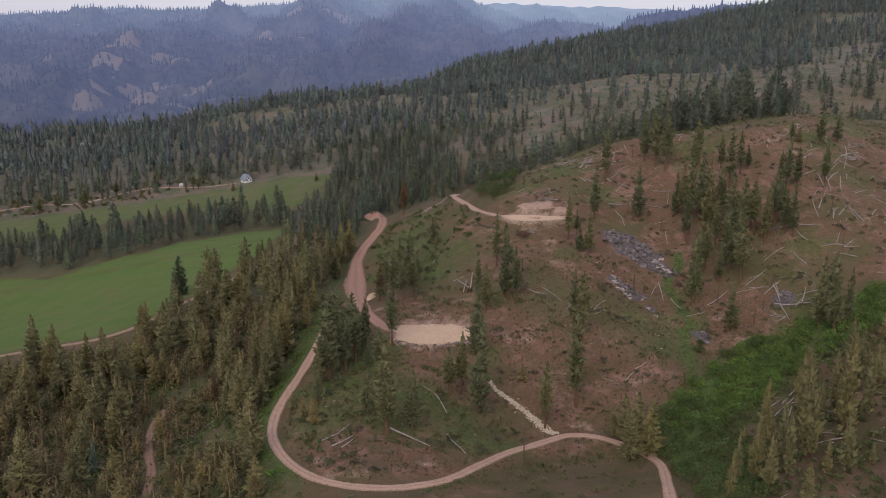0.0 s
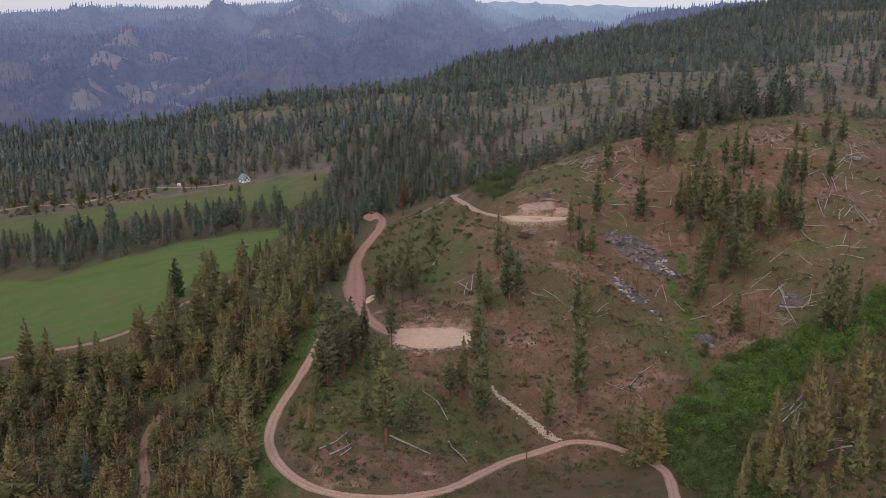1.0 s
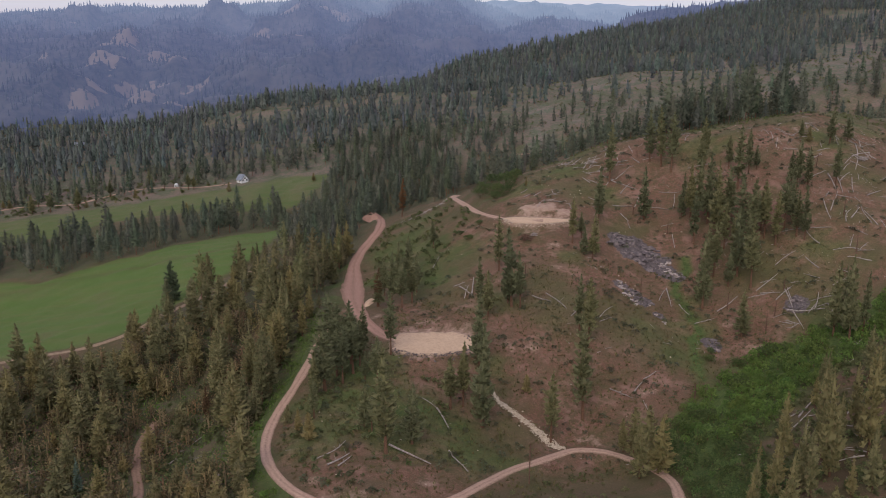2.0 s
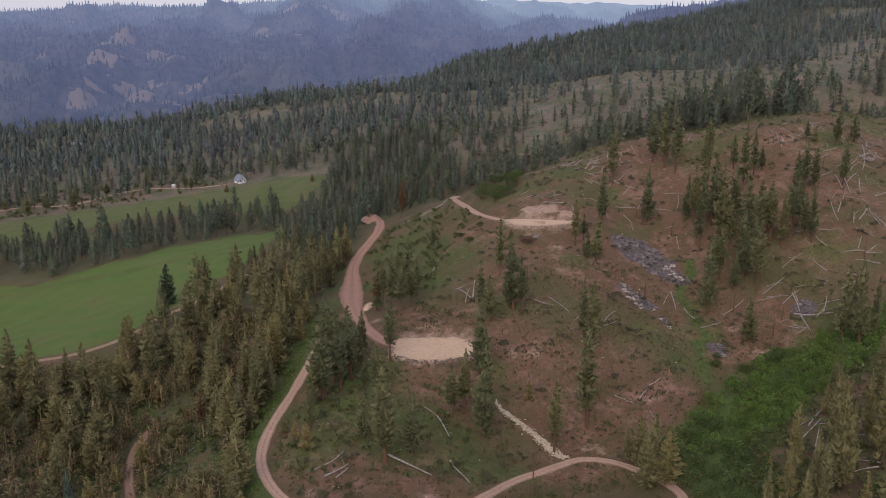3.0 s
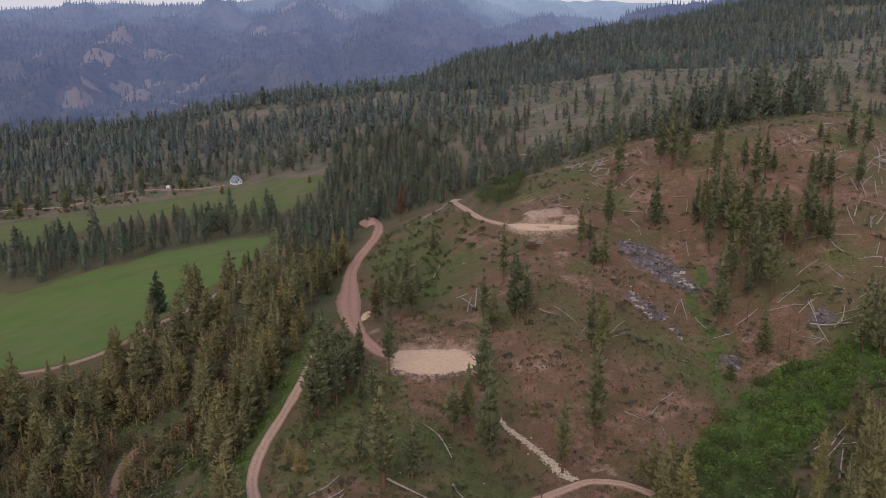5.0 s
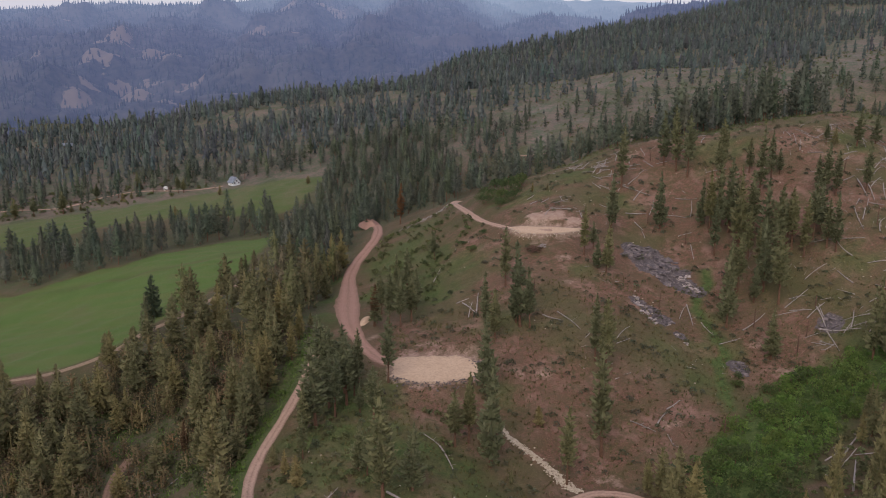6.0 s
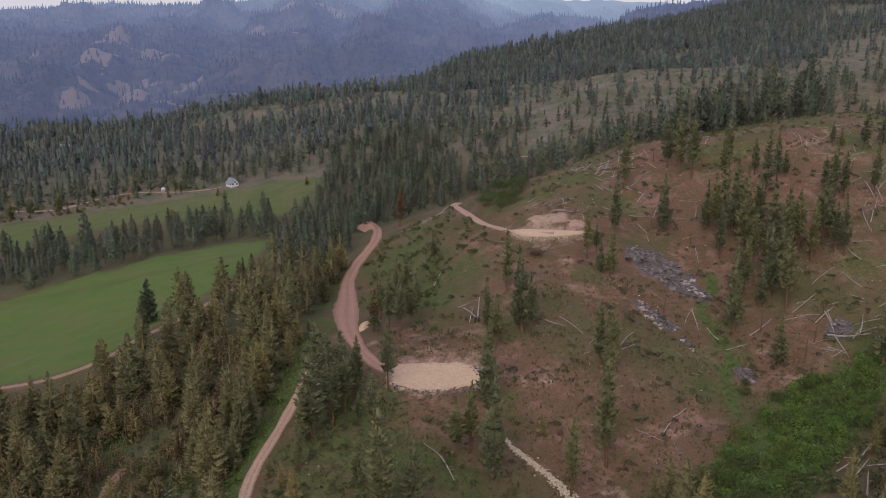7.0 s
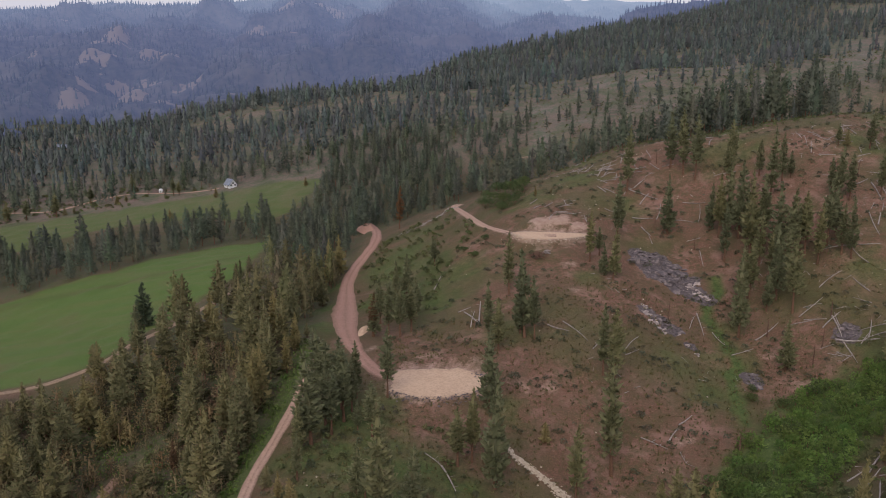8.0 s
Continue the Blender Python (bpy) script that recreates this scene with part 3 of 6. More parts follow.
# ---- pines ----
def leafy(nt, b, colour, share):
    """Thin leaves let part of the light through."""
    through_leaf, both = nt.nodes.new("ShaderNodeBsdfTranslucent"), nt.nodes.new("ShaderNodeMixShader")
    nt.links.new(colour, b.inputs["Base Color"])
    nt.links.new(colour, through_leaf.inputs["Color"])
    both.inputs[0].default_value = share
    nt.links.new(b.outputs[0], both.inputs[1])
    nt.links.new(through_leaf.outputs[0], both.inputs[2])
    nt.links.new(both.outputs[0], nt.nodes["Material Output"].inputs["Surface"])


def needle_material(name, dark, light, brown):
    m, nt, b = material(name, 0.8)
    geo = nt.nodes.new("ShaderNodeNewGeometry")
    info = nt.nodes.new("ShaderNodeObjectInfo")
    c = mix(nt, geo.outputs["Random Per Island"], dark, light)
    tone = ramp(nt, info.outputs["Random"], [(0.0, (0.78, 0.83, 0.86)), (0.5, (0.97, 0.98, 0.98)), (1.0, (1.16, 1.07, 0.94))])
    mul = nt.nodes.new("ShaderNodeMix")
    mul.data_type, mul.blend_type = 'RGBA', 'MULTIPLY'
    mul.inputs[0].default_value = 1.0
    nt.links.new(c, mul.inputs[6])
    nt.links.new(tone, mul.inputs[7])
    patch = ramp(nt, noise_node(nt, 0.5, 2), [(0.58, (0, 0, 0)), (0.75, (0.7, 0.7, 0.7))])
    leafy(nt, b, mix(nt, patch, mul.outputs[2], brown), 0.25)
    b.inputs["Specular IOR Level"].default_value = 0.25
    return m


M_PINE = needle_material("pine_needles", (0.102, 0.110, 0.053), (0.204, 0.204, 0.104), (0.172, 0.138, 0.078))
M_YOUNG = needle_material("young_pine_needles", (0.160, 0.146, 0.064), (0.270, 0.226, 0.106), (0.205, 0.145, 0.085))
M_RUST = needle_material("rusty_pine_needles", (0.10, 0.060, 0.030), (0.17, 0.095, 0.045), (0.16, 0.08, 0.04))
M_SPRUCE = needle_material("blue_spruce_needles", (0.080, 0.130, 0.108), (0.145, 0.205, 0.170), (0.084, 0.121, 0.096))
M_OLIVE = needle_material("olive_pine_needles", (0.136, 0.130, 0.058), (0.250, 0.226, 0.106), (0.235, 0.166, 0.090))
M_FIRTREE = needle_material("dark_fir_needles", (0.045, 0.066, 0.036), (0.098, 0.120, 0.066), (0.090, 0.090, 0.050))
M_BARK = plain("pine_bark", [(0.10, 0.055, 0.035), (0.19, 0.105, 0.065)], 3.0, 0.95, 0.6)


def outline(f, point):
    """Half width of a conifer's crown, from its foot (0) to its tip (1)."""
    return min(1.0, 0.55 + 2.0 * f) * max(0.0, 1 - f ** 1.08) ** (point + 0.12) + 0.012


def spray(v, f, root, way, side, length, wide, sag):
    """A bough's spray of needles: a kite whose two halves slope down from its rib."""
    i = len(v)
    down = np.array([0, 0, -sag * wide])
    v += [root, root + way * length * 0.55 + side * wide + down, root + way * length, root + way * length * 0.55 - side * wide + down]
    f += [(i, i + 1, i + 2), (i, i + 2, i + 3)]


def clump(v, f, at, out, size, rng):
    """A ragged little cone of needles at a bough's end."""
    i = len(v)
    side = np.array([-out[1], out[0], 0])
    up = np.array([0, 0, 1.0])
    v.append(at + out * size * 0.7 + up * size * 0.55)
    turn = rng.rand() * 6.283
    for q in range(3):
        b = turn + q * 2.0944
        w = size * rng.uniform(0.45, 0.85)
        v.append(at - out * size * 0.35 * rng.rand() + side * math.cos(b) * w + up * math.sin(b) * w * 0.7)
    f += [(i, i + 1 + q, i + 1 + (q + 1) % 3) for q in range(3)]


def skirts(v, f, rng, low, radius, tiers, points, point, share):
    """The dense heart of a crown: steep ragged skirts of needles, one above the other."""
    for k in range(tiers):
        e = k / tiers
        z, tall = low + (0.98 - low) * e, 1.75 * (0.98 - low) / tiers
        i = len(v)
        v.append(np.array([rng.normal(0, 0.004), rng.normal(0, 0.004), min(0.99, z + tall)]))
        turn = rng.rand() * 6.283
        for q in range(points):
            a = turn + 6.283 * (q + 0.5 * rng.rand()) / points
            r = radius * share * outline(e, point) * (1.25 if q % 2 else 0.55) * rng.uniform(0.8, 1.15)
            v.append(np.array([math.cos(a) * r, math.sin(a) * r, z + (0.28 if q % 2 == 0 else 0.0) * tall * rng.uniform(0.4, 1.2)]))
        f += [(i, i + 1 + q, i + 1 + (q + 1) % points) for q in range(points)]


def boughs(rng, low, radius, tiers, most, point, sprays, clumps, size, gaps=0.12, heart=(5, 8, 0.7)):
    """A crown 1 m high: whorls of boughs in tiers, drooping below and rising above, some broken off."""
    v, f = [], []
    skirts(v, f, rng, low, radius, heart[0], heart[1], point, heart[2])
    lean = rng.normal(0, 0.010, 2)
    swell = rng.rand(3) * 6.283
    for k in range(tiers):
        e = (k + 0.5 + rng.uniform(-0.4, 0.4)) / tiers
        z = low + (0.97 - low) * e
        full = outline(e, point) * (1 + 0.12 * math.sin(9 * e + swell[0]) + 0.08 * math.sin(21 * e + swell[1]))
        n = max(2, int(round(most * (0.22 + 0.78 * outline(e, point)))))
        turn = rng.rand() * 6.283
        for j in range(n):
            if rng.rand() < gaps:
                continue
            a = turn + 6.283 * (j + 0.7 * rng.rand()) / n
            reach = radius * full * rng.uniform(0.70, 1.12) * (1 + 0.12 * math.sin(2 * a + swell[2]))
            tilt = -0.25 + 0.70 * e + rng.normal(0, 0.14)
            out = np.array([math.cos(a), math.sin(a), 0])
            way = np.array([math.cos(a), math.sin(a), tilt])
            root = np.array([lean[0] * z, lean[1] * z, z + rng.uniform(-0.5, 0.5) / tiers])
            side = np.array([-math.sin(a), math.cos(a), 0])
            if sprays:
                spray(v, f, root + way * reach * 0.2, way, side, reach * 0.85, reach * rng.uniform(0.13, 0.20) + 0.1 * radius / most, 1.3)
            for h in range(clumps):
                at = 1.0 - 0.55 * h / max(clumps, 1) * rng.uniform(0.6, 1.1) - 0.12 * rng.rand()
                clump(v, f, root + way * reach * at + side * reach * rng.normal(0, 0.16), out, size * rng.uniform(0.65, 1.25) * (0.5 + 0.5 * outline(e, point)), rng)
    i = len(v)
    w = 0.06 * radius
    v += [np.array([lean[0] + w * math.cos(q), lean[1] + w * math.sin(q), 0.93]) for q in (0, 2.1, 4.2)] + [np.array([lean[0], lean[1], 1.0])]
    f += [(i + q, i + (q + 1) % 3, i + 3) for q in range(3)]
    return v, f


def crown_mesh(name, rng, height, low, radius, tiers, mat, size=1.0, point=1.0):
    """Whorls of drooping boughs with clumps of needles, and gaps where boughs are lost."""
    v, f = boughs(rng, low, radius / height, tiers + 4, 12, point, 1, 3, 0.040 * size, 0.08, (8, 9, 0.42))
    me = bpy.data.meshes.new(name)
    me.from_pydata((np.array(v) * height).tolist(), [], f)
    me.materials.append(mat)
    return me


def trunk_mesh(name, rng, height, base, low, limbs, radius):
    """A tapered trunk with bare limbs that reach into the crown."""
    bm = bmesh.new()
    rings = []
    for k in range(7):
        f = k / 6
        r = base * (1 - 0.93 * f) * (1.35 if k == 0 else 1)
        rings.append([bm.verts.new((math.cos(a) * r, math.sin(a) * r, height * 0.97 * f - (0.6 if k == 0 else 0))) for a in np.arange(7) * 0.8976])
    for p, q in zip(rings, rings[1:]):
        for j in range(7):
            bm.faces.new((p[j], p[(j + 1) % 7], q[(j + 1) % 7], q[j]))
    for k in range(limbs):
        f = low * 0.7 + (0.92 - low * 0.7) * k / limbs
        a, z = k * 2.4 + rng.rand(), height * f
        reach = radius * (1 - f) ** 0.6 * 0.85
        w = base * 0.22 * (1 - 0.7 * f)
        d = Vector((math.cos(a), math.sin(a), 0.12))
        s = Vector((-d.y, d.x, 0)).normalized() * w
        tip = bm.verts.new(Vector((0, 0, z)) + d * reach)
        q = [bm.verts.new(Vector((0, 0, z)) + v) for v in (s, -s, Vector((0, 0, w * 1.4)))]
        for j in range(3):
            bm.faces.new((q[j], q[(j + 1) % 3], tip))
    me = bpy.data.meshes.new(name)
    bm.to_mesh(me)
    bm.free()
    me.materials.append(M_BARK)
    return me


def pine(name, seed, height, low, radius, tufts, mat, label, base=0.32, size=1.0, point=1.0, group="pines"):
    rng = np.random.RandomState(seed)
    tree = new(name)
    trunk = new("trunk", trunk_mesh("trunk", rng, height, base, low, 16, radius))
    crown = new("crown", crown_mesh("crown", rng, height, low, radius, tufts, mat, size, point))
    trunk.parent = crown.parent = tree
    tagged(tree, label, "pine tree", group)
    return tree


TALL = [pine("pine_tree", 100 + k, 20, low, rad, tiers, M_PINE, "tall dark green pine with a bare lower trunk", size=1.0, point=pt)
        for k, (low, rad, tiers, pt) in enumerate(((0.16, 3.0, 13, 0.62), (0.24, 2.9, 12, 0.55), (0.10, 3.4, 14, 0.75), (0.30, 3.1, 11, 0.50), (0.20, 2.6, 13, 0.58), (0.14, 3.5, 13, 0.66)))]
OLIVE = [pine("pine_tree", 150 + k, 20, low, rad, tiers, M_OLIVE, "olive-green pine with a full conical crown", size=1.05, point=pt)
         for k, (low, rad, tiers, pt) in enumerate(((0.10, 4.2, 13, 0.62), (0.14, 3.9, 12, 0.56), (0.07, 4.6, 13, 0.72), (0.18, 4.0, 12, 0.60)))]
YOUNG = [pine("young_pine", 200 + k, 11, low, rad, tiers, M_YOUNG, "young bushy yellow-green pine", base=0.2, size=1.15, point=pt, group="young pines")
         for k, (low, rad, tiers, pt) in enumerate(((0.06, 2.5, 10, 0.55), (0.10, 2.4, 9, 0.62), (0.05, 2.8, 10, 0.48), (0.12, 2.3, 9, 0.70)))]
RUST = [pine("rusty_pine", 300, 17, 0.25, 2.2, 10, M_RUST, "dying pine with rust-brown needles", base=0.26, point=0.7)]
SPRUCE = [pine("blue_spruce", 310, 13, 0.03, 2.3, 16, M_SPRUCE, "blue-green spruce with branches down to the ground", base=0.2, size=0.7, point=0.85)]
FIR = [pine("fir_tree", 320, 18, 0.03, 5.0, 14, M_FIRTREE, "full dark green fir standing alone at the meadow edge", base=0.3, size=1.2, point=0.55)]
USED = set()


def plant(master, x, y, scale, rng, girth=1.0):
    """Stand one tree on the ground; the first of each kind is moved, the others are copies."""
    z = float(graded(np.array([x]), np.array([y]))[0])
    m = pose(x, y, z, rng.normal(0, 1.2), rng.normal(0, 1.2), rng.rand() * 360)
    if master not in USED:
        USED.add(master)
        tree = master
        tree.matrix_basis = m
    else:
        tree = copy_thing(master, m)
    tree.scale = (scale * girth * rng.uniform(0.92, 1.08), scale * girth * rng.uniform(0.92, 1.08), scale)
    return tree


# single pines: easting, northing, height
KNOLL_PINES = (
    (-3, 279, 20), (-4, 220, 29), (-7, 259, 15), (3, 226, 17), (-11, 263, 9), (-10, 233, 13), (-8, 231, 10), (-26, 255, 15), (-23, 258, 26),
    (-20, 276, 21), (-16, 277, 21), (-12, 282, 17), (-22, 279, 24), (-18, 263, 18), (-25, 228, 8), (-29, 236, 7), (-33, 244, 6), (19, 253, 20),
    (15, 250, 16), (24, 244, 31), (26, 274, 25), (44, 241, 21), (40, 263, 6), (29, 239, 4), (-25, 259, 9), (-25, 242, 12), (-15, 269, 20), (-20, 268, 17), (-13, 274, 15),
)
SLOPE_PINES = (
    (40, 340, 22), (41, 309, 29), (44, 307, 21), (40, 312, 21), (30, 312, 19), (32, 304, 17), (62, 289, 22), (64, 283, 24), (56, 253, 34),
    (79, 346, 19), (76, 348, 12), (89, 380, 25), (103, 419, 28), (73, 358, 19), (78, 364, 11), (111, 385, 24), (1, 327, 19), (-3, 331, 21),
    (5, 331, 18), (0, 358, 19), (7, 344, 15), (4, 370, 17), (-6, 345, 16), (16, 390, 12), (-8, 330, 13), (70, 425, 3), (63, 425, 5),
)
RIDGE_PINES = (
    (125, 428, 25), (129, 422, 29), (132, 415, 27), (147, 412, 21), (153, 385, 28), (161, 393, 20), (165, 394, 11),
    (191, 407, 10), (195, 407, 7), (204, 405, 17), (216, 411, 13), (190, 369, 20), (172, 368, 22), (177, 368, 18), (173, 375, 14), (155, 402, 15),
    (145, 410, 19),
)
GROVE_PINES = (
    (127, 381, 20), (129, 376, 25), (133, 377, 28), (135, 371, 30), (136, 361, 31), (141, 362, 27), (141, 350, 29), (145, 346, 26), (150, 346, 23),
    (152, 340, 22), (158, 346, 24), (163, 350, 18), (162, 336, 22), (160, 339, 18), (126, 361, 22), (136, 342, 18), (134, 332, 27), (136, 323, 26),
    (123, 336, 21), (126, 336, 22), (116, 319, 28), (129, 328, 14), (124, 300, 17), (140, 339, 20), (135, 350, 21), (150, 350, 16), (139, 374, 19),
)
EAST_PINES = (
    (150, 285, 26), (152, 278, 29), (157, 279, 22), (156, 290, 20), (66, 231, 13), (68, 225, 15), (69, 218, 15), (64, 218, 14), (64, 235, 9),
    (97, 207, 19), (106, 204, 25), (103, 194, 26), (121, 216, 18), (115, 199, 28), (133, 227, 17), (106, 181, 15), (124, 206, 19), (93, 183, 17),
    (86, 179, 15), (86, 187, 16), (98, 194, 12), (93, 188, 18), (117, 215, 12), (82, 188, 13), (109, 203, 14), (77, 179, 12),
)

ROADSIDE_PINES = (
    (-38, 322, 20), (-37, 342, 19), (-37, 381, 20), (-40, 305, 19), (-41, 291, 20), (-42, 272, 19), (-44, 268, 20), (-35, 400, 20), (-35, 306, 13), (-29, 410, 20), (-30, 383, 16), (-41, 328, 18), (-43, 310, 19), (-43, 289, 18), (-49, 281, 19), (-47, 294, 17), (-34, 321, 13), (-25, 419, 18),
)
FARM_TREES = ((-294, 702, 17), (-279, 700, 16), (-257, 701, 19), (-136, 697, 8), (-173, 719, 14), (-168, 716, 12), (-68, 700, 7), (-158, 646, 7), (-149, 620, 10), (-117, 581, 6), (-251, 702, 6), (-244, 702, 6),
              (-216, 717, 7), (-210, 720, 6), (-323, 728, 8), (-329, 730, 7), (-240, 728, 15), (-211, 744, 17))


def scatter(polygon, spacing, seed, keep=None):
    """Places in a polygon, about spacing metres apart, clear of roads, pads and meadows."""
    rng = np.random.RandomState(seed)
    p = np.array(polygon, float)
    lo, hi = p.min(0), p.max(0)
    n = [int(v) + 1 for v in (hi - lo) / spacing]
    gx, gy = np.meshgrid(np.arange(n[0]), np.arange(n[1]))
    x = lo[0] + (gx.ravel() + rng.rand(gx.size) * 0.9) * spacing
    y = lo[1] + (gy.ravel() + rng.rand(gx.size) * 0.9) * spacing
    ok = inside(x, y, polygon) > 0
    for line, _, wide in ROAD_LINES:
        ok &= near_line(x, y, line)[0] > wide / 2 + 1.2
    for q in (NEAR_MEADOW, FAR_MEADOW, LOWER_PAD, UPPER_PAD):
        ok &= inside(x, y, q) < -1.5
    if keep is not None:
        ok &= keep(x, y, rng)
    return x[ok], y[ok], rng


def template(seed, radius, tiers, most, point, low, size, heart):
    """A pine 1 m high on a short trunk: vertices, triangles, bark triangles."""
    v, f = boughs(np.random.RandomState(seed), low, radius, tiers, most, point, 0, 1, size, 0.06, heart)
    i = len(v)
    v += [(0.016, 0, -0.05), (-0.008, 0.014, -0.05), (-0.008, -0.014, -0.05), (0, 0, 0.8)]
    f += [(i, i + 1, i + 3), (i + 1, i + 2, i + 3), (i + 2, i, i + 3)]
    return np.array(v), np.array(f), 3


def wood_material(name, dark, light):
    m, nt, b = material(name, 0.85)
    at = nt.nodes.new("ShaderNodeAttribute")
    at.attribute_name = "tint"
    geo = nt.nodes.new("ShaderNodeNewGeometry")
    c = mix(nt, geo.outputs["Random Per Island"], dark, light)
    mul = nt.nodes.new("ShaderNodeMix")
    mul.data_type, mul.blend_type = 'RGBA', 'MULTIPLY'
    mul.inputs[0].default_value = 1.0
    nt.links.new(c, mul.inputs[6])
    nt.links.new(at.outputs["Color"], mul.inputs[7])
    leafy(nt, b, mul.outputs[2], 0.25)
    return m


M_WOOD = wood_material("forest_needles", (0.092, 0.094, 0.042), (0.195, 0.178, 0.086))
M_VALE = wood_material("valley_pine_needles", (0.072, 0.088, 0.060), (0.146, 0.158, 0.110))
M_SAPLING = wood_material("sapling_needles", (0.150, 0.122, 0.060), (0.262, 0.200, 0.102))
# upland firs: haze is mixed into the needle colour, paler and bluer
M_HAZED_FIR = wood_material("fir_needles", (0.074, 0.090, 0.080), (0.134, 0.152, 0.134))


def woodland(name, xs, ys, rng, templates, mean, label, spread=0.22, mat=None, category="forest"):
    """Many trees in one mesh, each turned, sized and tinted by itself."""
    z = graded(xs, ys)
    size = mean * np.clip(rng.normal(1, spread, len(xs)), 0.4, 1.6)
    kind = rng.randint(0, len(templates), len(xs))
    turn = rng.rand(len(xs)) * 6.283
    girth = rng.uniform(0.8, 1.2, len(xs))
    tint = np.stack([rng.uniform(0.78, 1.25, len(xs))] * 3, -1) * (1 + rng.normal(0, 0.05, (len(xs), 3)))
    V, F, B, T, at = [], [], [], [], 0
    for k, (v, f, bark) in enumerate(templates):
        pick = np.where(kind == k)[0]
        if not len(pick):
            continue
        c, s = np.cos(turn[pick])[:, None], np.sin(turn[pick])[:, None]
        w = (size * girth)[pick][:, None]
        px = xs[pick][:, None] + (v[:, 0] * c - v[:, 1] * s) * w
        py = ys[pick][:, None] + (v[:, 0] * s + v[:, 1] * c) * w
        pz = z[pick][:, None] + v[:, 2] * size[pick][:, None]
        V.append(np.stack([px, py, pz], -1).reshape(-1, 3))
        F.append((f[None] + (np.arange(len(pick)) * len(v))[:, None, None] + at).reshape(-1, 3))
        b = np.zeros(len(f), int)
        b[len(f) - bark:] = 1 if bark else 0
        B.append(np.tile(b, len(pick)))
        T.append(np.repeat(tint[pick], len(v), 0))
        at += len(pick) * len(v)
    V, F, B, T = (np.concatenate(q) for q in (V, F, B, T))
    me = bpy.data.meshes.new(name)
    me.vertices.add(len(V))
    me.vertices.foreach_set("co", V.ravel())
    me.loops.add(F.size)
    me.loops.foreach_set("vertex_index", F.ravel())
    me.polygons.add(len(F))
    me.polygons.foreach_set("loop_start", np.arange(0, F.size, 3))
    me.polygons.foreach_set("material_index", B)
    me.materials.append(mat or M_WOOD)
    me.materials.append(M_BARK)
    me.update(calc_edges=True)
    col = me.color_attributes.new("tint", 'FLOAT_COLOR', 'POINT')
    col.data.foreach_set("color", np.c_[T, np.ones(len(T))].ravel().astype(np.float32))
    return tagged(new(name, me), label, category, kind="stuff")


FINE = [template(80 + k, wide, 16, 11, point, low, 0.066, (6, 9, 0.55)) for k, (wide, point, low) in enumerate(((0.20, 0.70, 0.12), (0.17, 0.60, 0.18), (0.22, 0.75, 0.07), (0.21, 0.56, 0.14), (0.18, 0.66, 0.22)))]
FULL = [template(50 + k, wide, 10, 9, point, low, 0.078, (6, 9, 0.58)) for k, (wide, point, low) in enumerate(((0.235, 0.70, 0.10), (0.205, 0.62, 0.16), (0.26, 0.78, 0.05), (0.27, 0.58, 0.12), (0.22, 0.80, 0.07), (0.245, 0.66, 0.20), (0.19, 0.64, 0.14)))]
BUSHY = [template(70 + k, wide, 8, 9, point, low, 0.115, (2, 6, 0.22)) for k, (wide, point, low) in enumerate(((0.42, 0.34, 0.02), (0.37, 0.30, 0.04), (0.45, 0.40, 0.02), (0.39, 0.28, 0.04)))]
PART = [template(60 + k, wide, 4, 4, point, low, 0.12, (4, 8, 0.78)) for k, (wide, point, low) in enumerate(((0.22, 0.75, 0.05), (0.19, 0.65, 0.08), (0.25, 0.82, 0.03), (0.24, 0.60, 0.07), (0.21, 0.78, 0.05)))]

rng = np.random.RandomState(5)
for place in (KNOLL_PINES, SLOPE_PINES, RIDGE_PINES, GROVE_PINES, EAST_PINES, ROADSIDE_PINES):
    for x, y, h in place:
        h = min(1.06 * h, 35)
        if h < 9:
            plant(YOUNG[rng.randint(4)], x, y, h / 11, rng)
        elif place is KNOLL_PINES and x < -10:
            plant(TALL[rng.randint(6)], x, y, h / 20, rng, 1.12)
        elif place is EAST_PINES and x < 75:
            plant(OLIVE[rng.randint(4)], x, y, 1.12 * h / 20, rng, 1.05)
        elif place is ROADSIDE_PINES:
            plant(OLIVE[rng.randint(4)], x, y, h / 20, rng, 0.9)
        elif place is EAST_PINES:
            plant(OLIVE[rng.randint(4)] if y < 235 else TALL[rng.randint(6)], x, y, h / 20, rng, 0.62 if y < 235 else 0.78)
        else:
            plant(TALL[rng.randint(6)], x, y, h / 20, rng, 1.2 if h < 20 else 0.88)
for x, y, h in FARM_TREES:
    plant((YOUNG if h < 9 else TALL)[rng.randint(4)], x, y, h / (11 if h < 9 else 20), rng, 1.5)
plant(SPRUCE[0], -87.7, 227, 0.85, rng)
plant(FIR[0], -100, 378, 1.0, rng)
plant(RUST[0], -8.5, 330, 0.95, rng)
plant(RUST[0], 2, 470, 1.3, rng)
plant(RUST[0], -62, 268, 0.7, rng)


def wood_keep(x, y, rng):
    gap = waves(x, y, 34, 91) + 0.6 * waves(x, y, 13, 92)
    return (gap < 0.12 + 0.55 * rng.rand(len(x))) & (np.hypot(x + 66, y - 224) > 8) & (np.hypot((x + 57) / 11, (y - 236) / 20) > 1) & (np.hypot(x + 87, y - 222) > 6) & (y > 190)


wx, wy, r = scatter(WEST_WOOD, 9.3, 11, wood_keep)
order = np.argsort(wy + 0.25 * np.abs(wx + 70))
near = order[:230]
